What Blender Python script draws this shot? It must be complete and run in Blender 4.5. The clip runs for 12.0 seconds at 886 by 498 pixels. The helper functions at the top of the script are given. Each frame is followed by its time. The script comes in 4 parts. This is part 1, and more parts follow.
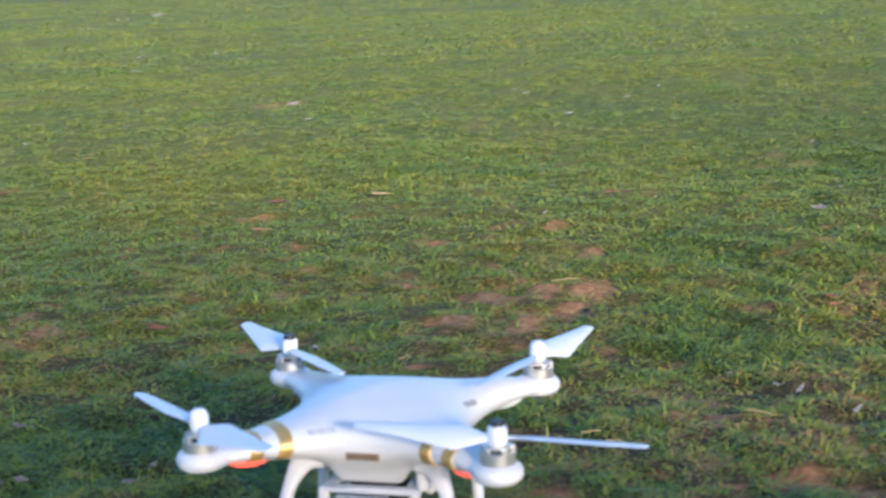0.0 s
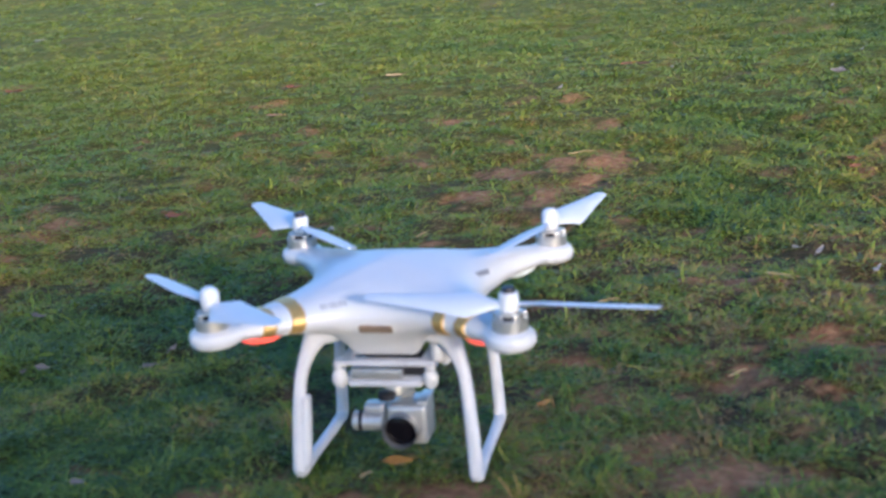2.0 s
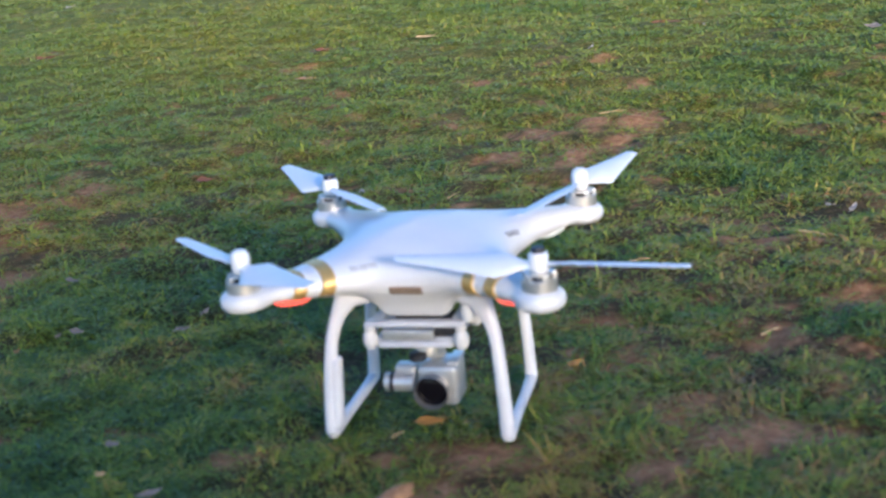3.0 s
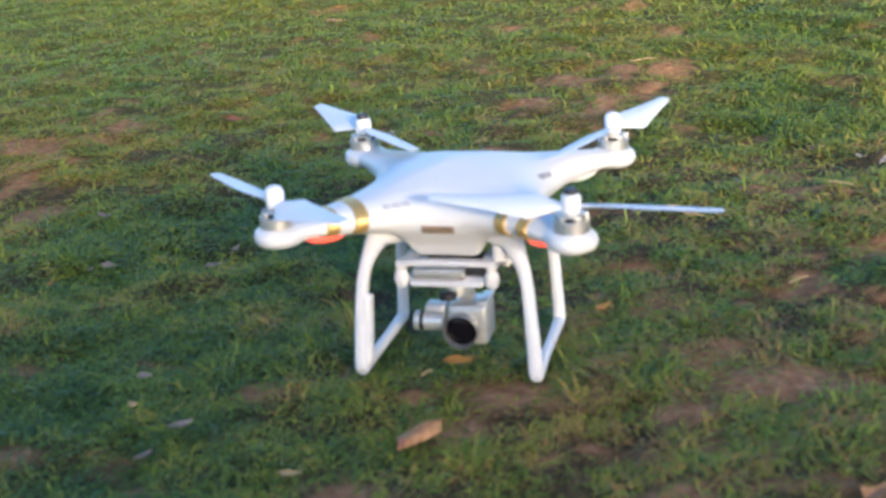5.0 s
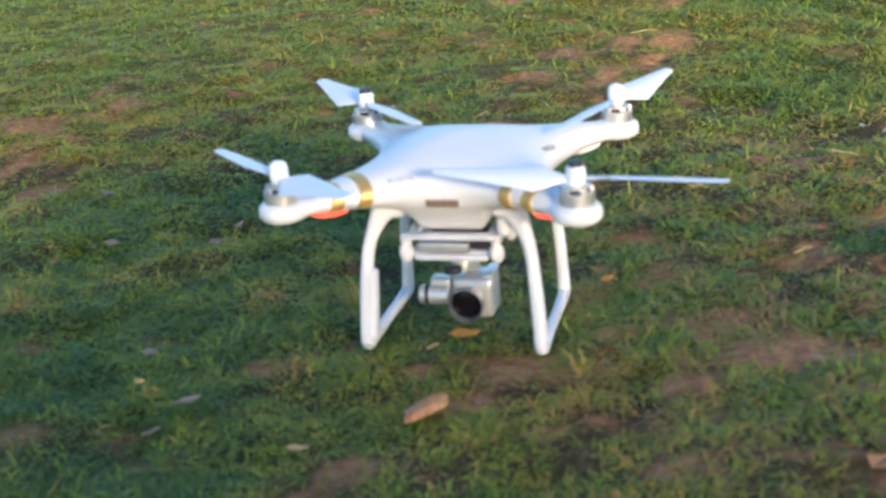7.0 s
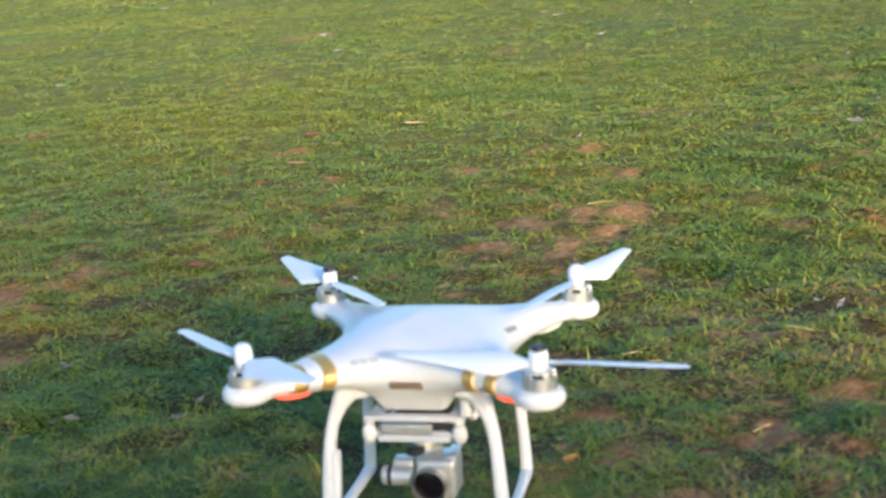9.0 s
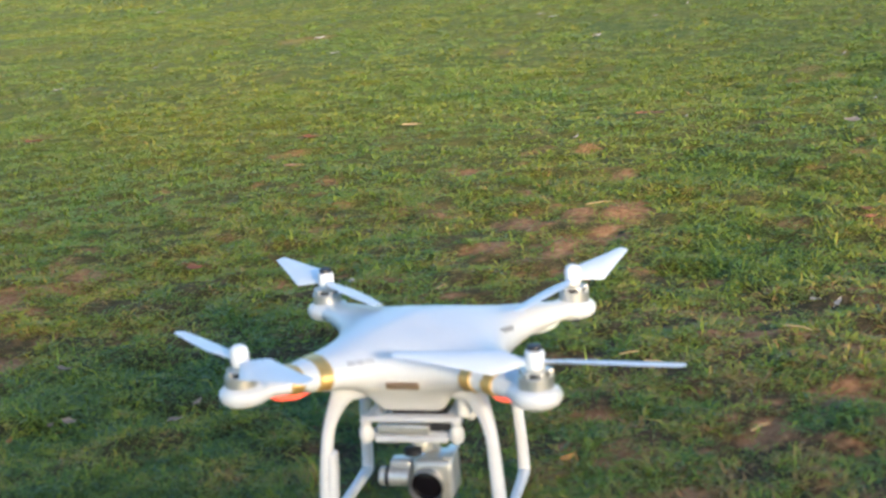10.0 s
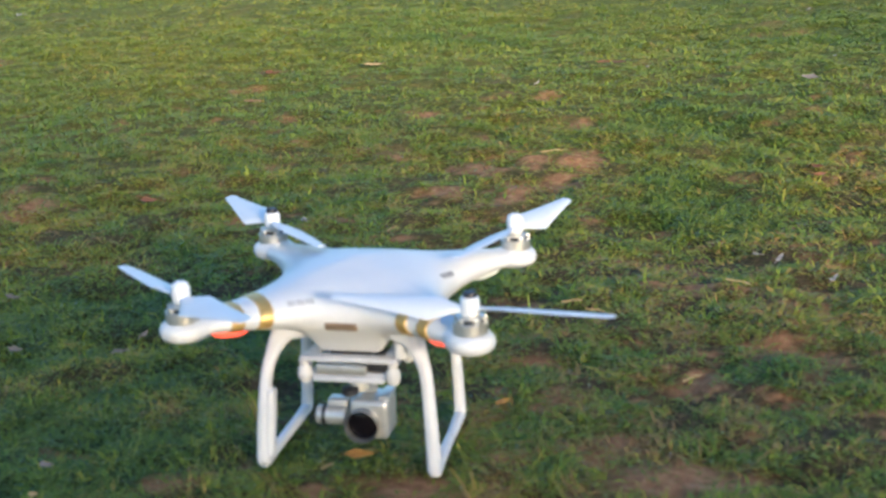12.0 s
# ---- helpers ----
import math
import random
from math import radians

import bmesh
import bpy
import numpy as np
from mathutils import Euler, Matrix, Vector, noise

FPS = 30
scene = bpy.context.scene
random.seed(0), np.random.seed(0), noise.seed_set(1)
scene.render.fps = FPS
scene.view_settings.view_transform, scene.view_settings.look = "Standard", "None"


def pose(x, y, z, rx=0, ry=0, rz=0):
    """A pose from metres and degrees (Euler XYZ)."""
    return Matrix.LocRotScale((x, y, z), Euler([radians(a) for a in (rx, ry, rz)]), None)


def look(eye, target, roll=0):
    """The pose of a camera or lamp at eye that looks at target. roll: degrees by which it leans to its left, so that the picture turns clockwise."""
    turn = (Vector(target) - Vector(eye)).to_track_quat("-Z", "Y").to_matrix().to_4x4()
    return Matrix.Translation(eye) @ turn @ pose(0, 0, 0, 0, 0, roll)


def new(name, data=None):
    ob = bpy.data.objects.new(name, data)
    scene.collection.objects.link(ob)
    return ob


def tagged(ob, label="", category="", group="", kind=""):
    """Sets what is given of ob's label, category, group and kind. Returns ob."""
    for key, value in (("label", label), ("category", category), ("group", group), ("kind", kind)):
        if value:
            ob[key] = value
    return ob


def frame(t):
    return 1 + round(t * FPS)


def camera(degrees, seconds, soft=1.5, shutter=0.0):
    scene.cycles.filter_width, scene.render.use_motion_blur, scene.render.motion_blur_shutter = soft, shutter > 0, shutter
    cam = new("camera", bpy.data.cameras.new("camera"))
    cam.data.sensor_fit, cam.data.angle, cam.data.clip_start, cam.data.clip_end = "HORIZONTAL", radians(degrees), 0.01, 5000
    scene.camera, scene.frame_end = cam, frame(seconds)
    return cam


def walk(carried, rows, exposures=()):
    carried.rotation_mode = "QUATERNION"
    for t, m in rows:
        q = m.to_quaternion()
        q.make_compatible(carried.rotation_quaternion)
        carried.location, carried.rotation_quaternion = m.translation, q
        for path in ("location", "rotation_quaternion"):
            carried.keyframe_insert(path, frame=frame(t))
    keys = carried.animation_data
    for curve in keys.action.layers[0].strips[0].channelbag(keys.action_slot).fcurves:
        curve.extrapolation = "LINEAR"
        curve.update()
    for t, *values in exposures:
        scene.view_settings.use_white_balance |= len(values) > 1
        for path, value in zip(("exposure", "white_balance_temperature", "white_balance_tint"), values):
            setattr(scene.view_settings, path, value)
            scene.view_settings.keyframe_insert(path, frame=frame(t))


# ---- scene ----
cam = camera(35.0, 12.0, soft=2.25, shutter=0.4)
cam.data.dof.use_dof = True          # focused a little behind the drone
cam.data.dof.focus_distance = 3.0
cam.data.dof.aperture_fstop = 11.0
PATH = [
    (0, (0.301, -1.163, 0.54), (-0.096, 0.758, 0.15), -2.2),
    (0.5, (0.299, -1.155, 0.533), (-0.133, 0.753, 0.119), -3.2),
    (1, (0.301, -1.157, 0.53), (-0.126, 0.749, 0.096), -3.5),
    (1.5, (0.303, -1.156, 0.529), (-0.116, 0.746, 0.075), -3.9),
    (2, (0.312, -1.15, 0.522), (-0.121, 0.725, -0.023), -4.7),
    (2.5, (0.315, -1.151, 0.521), (-0.158, 0.712, -0.034), -6.2),
    (2.7, (0.315, -1.148, 0.52), (-0.16, 0.705, -0.067), -6.0),
    (4.3, (0.312, -1.16, 0.523), (-0.176, 0.685, -0.075), -5.3),
    (4.5, (0.311, -1.16, 0.523), (-0.191, 0.682, -0.073), -5.4),
    (5, (0.308, -1.161, 0.517), (-0.202, 0.657, -0.142), -4.8),
    (5.5, (0.304, -1.164, 0.516), (-0.195, 0.651, -0.159), -5.1),
    (6, (0.305, -1.164, 0.518), (-0.204, 0.652, -0.149), -5.3),
    (6.5, (0.305, -1.162, 0.516), (-0.208, 0.639, -0.188), -5.5),
    (6.7, (0.305, -1.162, 0.516), (-0.209, 0.64, -0.183), -5.5),
    (8.3, (0.301, -1.163, 0.534), (-0.17, 0.699, -0.023), -4.8),
    (8.5, (0.301, -1.168, 0.54), (-0.172, 0.713, 0.051), -4.8),
    (9, (0.302, -1.166, 0.542), (-0.147, 0.72, 0.054), -4.6),
    (9.5, (0.301, -1.165, 0.542), (-0.146, 0.722, 0.054), -4.9),
    (10, (0.304, -1.166, 0.54), (-0.143, 0.722, 0.055), -4.9),
    (10.5, (0.305, -1.167, 0.539), (-0.14, 0.718, 0.041), -4.8),
    (11, (0.308, -1.167, 0.538), (-0.135, 0.716, 0.03), -4.8),
    (11.5, (0.319, -1.167, 0.54), (-0.106, 0.715, 0.013), -4.5),
    (12, (0.329, -1.179, 0.549), (-0.071, 0.696, -0.022), -2.5),
]
# the film camera's own exposure and white balance drift: seconds, stops, kelvin, tint
DRIFT = [(0.0, 1.43, 5700, 12), (0.5, 1.37, 5600, 12), (1.5, 1.28, 5500, 13), (2.0, 1.21, 5500, 14), (2.5, 1.25, 5500, 13), (4.5, 1.58, 6210, 12), (5.5, 1.54, 6160, 12),
         (6.5, 1.58, 6260, 11), (8.5, 1.64, 6610, 5), (9.5, 1.57, 6610, 5), (10.5, 1.46, 6460, 5), (11.5, 1.41, 6410, 6), (12.0, 1.41, 6360, 6)]
walk(cam, [(t, look(eye, target, roll)) for t, eye, target, roll in PATH], DRIFT)

# ---- light ----
SUN_AZ, SUN_EL = radians(-56), radians(13)   # low evening sun, behind the viewer and to the right
sun_dir = Vector((math.cos(SUN_EL) * math.cos(SUN_AZ), math.cos(SUN_EL) * math.sin(SUN_AZ), math.sin(SUN_EL)))
world = bpy.data.worlds.new("evening_sky")
scene.world = world
world.use_nodes = True
wn = world.node_tree
sky = wn.nodes.new("ShaderNodeTexSky")
sky.sky_type = 'NISHITA'
sky.sun_disc = False
sky.sun_elevation = SUN_EL
sky.ozone_density = 4.2
sky.sun_rotation = math.pi / 2 - SUN_AZ
wn.links.new(sky.outputs["Color"], wn.nodes["Background"].inputs["Color"])
wn.nodes["Background"].inputs["Strength"].default_value = 0.15
sun_data = bpy.data.lights.new("sun", 'SUN')
sun_data.energy = 4.5
sun_data.angle = radians(9)
sun_data.color = (1.0, 0.78, 0.55)
sun = new("sun", sun_data)
sun.matrix_world = look(sun_dir * 50, (0, 0, 0))


# ---- materials ----
def nodes_of(name):
    m = bpy.data.materials.new(name)
    m.use_nodes = True
    t = m.node_tree
    return m, t, t.nodes["Principled BSDF"]


def node(t, kind, **inputs):
    n = t.nodes.new(kind)
    for k, v in inputs.items():
        n.inputs[k.replace("_", " ")].default_value = v
    return n


def ramp(t, source, stops):
    n = t.nodes.new("ShaderNodeValToRGB")
    e = n.color_ramp.elements
    e[0].position, e[0].color = stops[0][0], (*stops[0][1], 1)
    e[1].position, e[1].color = stops[-1][0], (*stops[-1][1], 1)
    for pos, col in stops[1:-1]:
        x = e.new(pos)
        x.color = (*col, 1)
    t.links.new(source, n.inputs["Fac"])
    return n


def blend(t, fac, a, b, mode='MIX'):
    n = t.nodes.new("ShaderNodeMix")
    n.data_type, n.blend_type = 'RGBA', mode
    for sock, v in ((n.inputs[0], fac), (n.inputs[6], a), (n.inputs[7], b)):
        if isinstance(v, bpy.types.NodeSocket):
            t.links.new(v, sock)
        elif isinstance(v, tuple):
            sock.default_value = (*v, 1)
        else:
            sock.default_value = v
    return n.outputs[2]


def math_node(t, op, a, b):
    n = t.nodes.new("ShaderNodeMath")
    n.operation = op
    for sock, v in ((n.inputs[0], a), (n.inputs[1], b)):
        if isinstance(v, bpy.types.NodeSocket):
            t.links.new(v, sock)
        else:
            sock.default_value = v
    return n.outputs[0]


def surface(name, color, rough=0.5, metal=0.0, vary=0.08, scale=60.0, bump=0.02, rough_vary=0.1, fine=900.0):
    """A plain finish with smudges at one scale and grain at another."""
    m, t, b = nodes_of(name)
    co = t.nodes.new("ShaderNodeTexCoord")
    big = node(t, "ShaderNodeTexNoise", Scale=scale, Detail=5.0, Roughness=0.6)
    tiny = node(t, "ShaderNodeTexNoise", Scale=fine, Detail=3.0)
    for n in (big, tiny):
        t.links.new(co.outputs["Object"], n.inputs["Vector"])
    dark = tuple(c * (1 - vary) for c in color)
    lite = tuple(min(1.0, c * (1 + vary)) for c in color)
    r = ramp(t, big.outputs["Fac"], [(0.3, dark), (0.7, lite)])
    t.links.new(r.outputs["Color"], b.inputs["Base Color"])
    b.inputs["Metallic"].default_value = metal
    rr = math_node(t, 'MULTIPLY_ADD', big.outputs["Fac"], rough_vary)
    rr.node.inputs[2].default_value = rough - rough_vary / 2
    t.links.new(rr, b.inputs["Roughness"])
    bp = node(t, "ShaderNodeBump", Strength=bump, Distance=0.001)
    t.links.new(tiny.outputs["Fac"], bp.inputs["Height"])
    t.links.new(bp.outputs["Normal"], b.inputs["Normal"])
    return m


white_shell = surface("white_shell_plastic", (0.69, 0.69, 0.695), 0.36, vary=0.03, scale=25, bump=0.015)
white_prop = surface("white_propeller_plastic", (0.75, 0.76, 0.77), 0.42, vary=0.03, scale=40, bump=0.02)
white_leg = surface("white_leg_plastic", (0.66, 0.655, 0.665), 0.42, vary=0.05, scale=45, bump=0.03)
gold_foil = surface("gold_foil", (0.66, 0.43, 0.15), 0.42, metal=0.6, vary=0.12, scale=120)
badge_foil = surface("dull_gold_badge", (0.30, 0.215, 0.155), 0.5, metal=0.3, vary=0.15, scale=200)
motor_metal = surface("brushed_motor_metal", (0.66, 0.65, 0.62), 0.42, metal=0.8, vary=0.1, scale=150, bump=0.05)
dark_metal = surface("dark_winding", (0.05, 0.05, 0.055), 0.5, metal=0.3, vary=0.3, scale=300)
black_plastic = surface("black_plastic", (0.02, 0.02, 0.024), 0.45, vary=0.2, scale=80)
grey_mark = surface("grey_print", (0.24, 0.24, 0.25), 0.6, vary=0.1)
faint_mark = surface("faint_grey_print", (0.46, 0.46, 0.47), 0.6, vary=0.1)
gimbal_white = surface("gimbal_white_paint", (0.52, 0.53, 0.56), 0.42, vary=0.08, scale=90)
gimbal_silver = surface("gimbal_silver", (0.55, 0.55, 0.53), 0.33, metal=0.6, vary=0.12, scale=110, bump=0.04)
rubber = surface("pale_rubber", (0.62, 0.61, 0.60), 0.6, vary=0.06, scale=120)
lens_ring_metal = surface("lens_ring_grey", (0.22, 0.22, 0.22), 0.35, metal=0.5, vary=0.1)


def lens_glass_material():
    m, t, b = nodes_of("lens_glass")
    b.inputs["Base Color"].default_value = (0.006, 0.005, 0.007, 1)
    b.inputs["Roughness"].default_value = 0.08
    b.inputs["Specular IOR Level"].default_value = 0.18
    return m


lens_glass = lens_glass_material()


def lamp_cover(name, color, glow):
    m, t, b = nodes_of(name)
    b.inputs["Base Color"].default_value = (*color, 1)
    b.inputs["Roughness"].default_value = 0.3
    b.inputs["Emission Color"].default_value = (*color, 1)
    b.inputs["Emission Strength"].default_value = glow
    return m


red_led = lamp_cover("red_lamp_cover", (0.95, 0.10, 0.06), 0.55)
pale_led = lamp_cover("pale_lamp_cover", (0.70, 0.74, 0.72), 0.0)


def leaf_material(name, dark, light, thin=0.25):
    m, t, b = nodes_of(name)
    co = t.nodes.new("ShaderNodeTexCoord")
    n = node(t, "ShaderNodeTexNoise", Scale=140.0, Detail=6.0, Roughness=0.7)
    t.links.new(co.outputs["Object"], n.inputs["Vector"])
    oi = t.nodes.new("ShaderNodeObjectInfo")
    r = ramp(t, n.outputs["Fac"], [(0.3, dark), (0.7, light)])
    shade = ramp(t, oi.outputs["Random"], [(0.0, (0.75, 0.72, 0.68)), (1.0, (1.0, 1.0, 1.0))])
    c = blend(t, 1.0, r.outputs["Color"], shade.outputs["Color"], 'MULTIPLY')
    t.links.new(c, b.inputs["Base Color"])
    b.inputs["Roughness"].default_value = 0.65
    bp = node(t, "ShaderNodeBump", Strength=0.3, Distance=0.001)
    t.links.new(n.outputs["Fac"], bp.inputs["Height"])
    t.links.new(bp.outputs["Normal"], b.inputs["Normal"])
    tr = t.nodes.new("ShaderNodeBsdfTranslucent")
    t.links.new(c, tr.inputs["Color"])
    mix = t.nodes.new("ShaderNodeMixShader")
    mix.inputs[0].default_value = thin
    t.links.new(b.outputs[0], mix.inputs[1])
    t.links.new(tr.outputs[0], mix.inputs[2])
    t.links.new(mix.outputs[0], t.nodes["Material Output"].inputs["Surface"])
    return m


brown_leaf = leaf_material("dry_brown_leaf", (0.40, 0.165, 0.06), (0.74, 0.41, 0.19))
orange_leaf = leaf_material("dry_orange_leaf", (0.34, 0.15, 0.03), (0.55, 0.30, 0.08))
grey_leaf = leaf_material("bleached_leaf", (0.17, 0.145, 0.125), (0.32, 0.285, 0.25))
pale_leaf = leaf_material("pale_feather", (0.30, 0.28, 0.26), (0.56, 0.53, 0.49))
straw = leaf_material("dry_straw", (0.34, 0.23, 0.10), (0.55, 0.42, 0.22), 0.1)
dark_leaf = leaf_material("dark_withered_leaf", (0.07, 0.045, 0.032), (0.20, 0.12, 0.08))
red_stalk = leaf_material("reddish_stalk", (0.42, 0.12, 0.06), (0.60, 0.22, 0.12), 0.0)
rust_leaf = leaf_material("rust_brown_leaf", (0.20, 0.080, 0.040), (0.34, 0.150, 0.080))


# ---- lawn: where the soil lies bare, how it rolls ----
def lattice(ix, iy, seed):
    v = np.sin(ix * 127.1 + iy * 311.7 + seed * 74.7) * 43758.5453
    return v - np.floor(v)


def value_noise(x, y, scale, seed=0):
    """Smooth noise from 0 to 1 with lumps of about scale metres."""
    x, y = x / scale, y / scale
    ix, iy = np.floor(x), np.floor(y)
    fx, fy = x - ix, y - iy
    fx, fy = fx * fx * (3 - 2 * fx), fy * fy * (3 - 2 * fy)
    a, b = lattice(ix, iy, seed), lattice(ix + 1, iy, seed)
    c, d = lattice(ix, iy + 1, seed), lattice(ix + 1, iy + 1, seed)
    return (a * (1 - fx) + b * fx) * (1 - fy) + (c * (1 - fx) + d * fx) * fy


# bare patches: x, y, half length across, half length along
BARE_NEAR = [(0.231, 0.030, 0.017, 0.019), (0.258, -0.048, 0.029, 0.024), (0.297, -0.041, 0.026, 0.034), (0.197, -0.115, 0.021, 0.032), (0.224, -0.121, 0.015, 0.020),
             (0.235, -0.173, 0.023, 0.021), (0.128, -0.013, 0.017, 0.018), (0.335, -0.059, 0.020, 0.022), (0.279, -0.165, 0.009, 0.011), (0.063, -0.087, 0.034, 0.026),
             (0.034, -0.168, 0.024, 0.025), (-0.030, -0.275, 0.026, 0.018), (0.213, -0.259, 0.020, 0.017), (-0.170, -0.099, 0.023, 0.019), (-0.281, -0.058, 0.019, 0.011),
             (-0.330, -0.258, 0.022, 0.022), (-0.195, -0.280, 0.021, 0.010), (-0.419, -0.082, 0.019, 0.015), (0.103, -0.105, 0.016, 0.017), (-0.029, -0.102, 0.015, 0.013),
             (0.142, -0.181, 0.015, 0.011), (0.111, -0.209, 0.012, 0.013)]
BARE_MIDDLE = [(-0.750, 0.775, 0.046, 0.080), (-0.784, 0.737, 0.045, 0.035), (-0.831, 0.696, 0.067, 0.038), (-0.764, 0.540, 0.047, 0.046), (-0.688, 0.404, 0.047, 0.037),
               (0.077, 1.175, 0.045, 0.083), (-0.014, 1.187, 0.035, 0.045), (-0.076, 1.141, 0.040, 0.043), (-0.006, 0.969, 0.036, 0.063), (0.051, 1.071, 0.026, 0.041),
               (-0.121, 0.971, 0.027, 0.043), (0.037, 1.466, 0.025, 0.036), (0.211, 0.903, 0.026, 0.022), (0.295, 0.574, 0.020, 0.019), (-0.291, 1.581, 0.047, 0.041),
               (0.142, 0.097, 0.016, 0.012), (0.295, 0.165, 0.021, 0.020), (0.345, 0.475, 0.017, 0.015)]
BARE_FAR = [(-1.605, 4.699, 0.080, 0.110), (-1.700, 4.563, 0.045, 0.060), (-0.279, 1.580, 0.036, 0.048), (-0.052, 1.720, 0.023, 0.036), (-0.555, 1.541, 0.032, 0.034),
            (-0.785, 2.101, 0.036, 0.030), (-0.234, 0.783, 0.029, 0.018), (-0.592, 0.870, 0.018, 0.010), (-0.779, 1.882, 0.051, 0.035), (0.441, 2.662, 0.068, 0.047),
            (0.481, 1.551, 0.025, 0.031), (-1.622, 2.277, 0.040, 0.062), (-1.601, 6.261, 0.300, 0.070)]


# worn stretches with many small gaps between the tufts: x, y, half sizes
WORN = [(0.26, -0.10, 0.24, 0.34), (0.38, 0.35, 0.32, 0.40), (0.28, 0.55, 0.25, 0.25), (-0.78, 0.66, 0.14, 0.24),
        (-0.02, 1.07, 0.22, 0.22), (0.55, 1.15, 0.20, 0.25)]


def wornness(x, y):
    worn = 0.35 * value_noise(x, y, 0.45, 44)
    for px, py, rx, ry in WORN:
        d = np.sqrt(((x - px) / rx) ** 2 + ((y - py) / ry) ** 2)
        worn = np.maximum(worn, np.clip(1.5 - d - 0.5 * value_noise(x, y, 0.12, 45), 0, 1))
    return worn


# lush spots: thicker, longer grass with shade painted in; x, y, half sizes
LUSH_SHADE = [(0.30, 0.92, 0.22, 0.25), (0.25, 1.50, 0.20, 0.25), (0.50, 2.55, 0.40, 0.14), (-0.34, -0.12, 0.36, 0.36), (-0.48, 0.25, 0.34, 0.26),
        (-0.45, 2.6, 0.35, 0.14), (-0.10, 0.45, 0.16, 0.20), (-0.09, -0.24, 0.10, 0.12), (-0.20, -0.36, 0.26, 0.12), (-0.03, -0.04, 0.11, 0.10), (0.385, 0.205, 0.08, 0.05)]


def richness(x, y):
    rich = np.zeros_like(x)
    for px, py, rx, ry in LUSH_SHADE:
        d = np.sqrt(((x - px) / rx) ** 2 + ((y - py) / ry) ** 2)
        rich = np.maximum(rich, np.clip(1.5 - d - 0.7 * value_noise(x, y, 0.08, 31), 0, 0.95))
    return rich


def bareness(x, y):
    """0 where grass grows thick, 1 on bare soil."""
    ragged = 0.45 * value_noise(x, y, 0.075, 3) + 0.35 * value_noise(x, y, 0.028, 4) + 0.2 * value_noise(x, y, 0.011, 5)
    b = np.zeros_like(x)
    for patches, most, core in ((BARE_NEAR, 0.95, 1.6), (BARE_MIDDLE, 0.8, 1.4), (BARE_FAR, 0.5, 1.3)):
        for px, py, rx, ry in patches:
            d = np.sqrt(((x - px) / rx) ** 2 + ((y - py) / ry) ** 2)
            b = np.maximum(b, np.clip(core - d * 1.1 + 2.6 * (ragged - 0.5), 0, most))
    wide = 0.6 * value_noise(x, y, 0.32, 7) + 0.4 * value_noise(x, y, 0.09, 8)
    b = np.maximum(b, np.clip((wide - 0.80) * 9, 0, 0.3) * np.clip(ragged * 1.6, 0, 1) * np.clip(2.2 - np.hypot(x + 0.2, y - 1.0) / 2, 0, 1))
    gaps = 0.36 * value_noise(x, y, 0.060, 41) + 0.40 * value_noise(x, y, 0.026, 42) + 0.24 * value_noise(x, y, 0.011, 43)
    b *= 1 - 0.5 * richness(x, y)
    return np.maximum(b, (1 - 0.85 * richness(x, y)) * np.clip((gaps - 0.70 + 0.15 * wornness(x, y)) * 8, 0, 0.7) * np.clip(2.4 - np.hypot(x - 0.3, y + 1.16) / 1.6, 0.25, 1))


def lushness(x, y):
    return richness(x, y) * (1 - 0.6 * bareness(x, y))


def ground_height(x, y):
    near = np.exp(-(x ** 2 + y ** 2) / 0.10)
    roll = 0.030 * (value_noise(x, y, 0.9, 11) - 0.5) + 0.012 * (value_noise(x, y, 0.22, 12) - 0.5)
    lumps = (0.006 + 0.010 * (1 - near)) * (value_noise(x, y, 0.055, 13) - 0.5) + 0.004 * (value_noise(x, y, 0.024, 14) - 0.5)
    return roll * (1 - near) + lumps - 0.004


def mesh_from(name, verts, faces_flat, sizes):
    """A mesh from flat arrays; sizes holds the corner count of each face."""
    me = bpy.data.meshes.new(name)
    me.vertices.add(len(verts))
    me.vertices.foreach_set("co", np.asarray(verts, np.float32).ravel())
    me.loops.add(len(faces_flat))
    me.loops.foreach_set("vertex_index", np.asarray(faces_flat, np.int32))
    me.polygons.add(len(sizes))
    starts = np.concatenate([[0], np.cumsum(sizes)[:-1]])
    me.polygons.foreach_set("loop_start", starts.astype(np.int32))
    me.update(calc_edges=True)
    me.validate()
    return me


def graded(lo, hi, step, reach, growth):
    """Coordinates with even steps from lo to hi and growing ones to +-reach."""
    mid = list(np.arange(lo, hi, step))
    out, x, s = [], hi, step
    while x < reach:
        out.append(x)
        s *= growth
        x += s
    back, x, s = [], lo - step, step
    while x > -reach:
        back.append(x)
        s *= growth
        x -= s
    return np.array([-reach] + back[::-1] + mid + out + [reach])


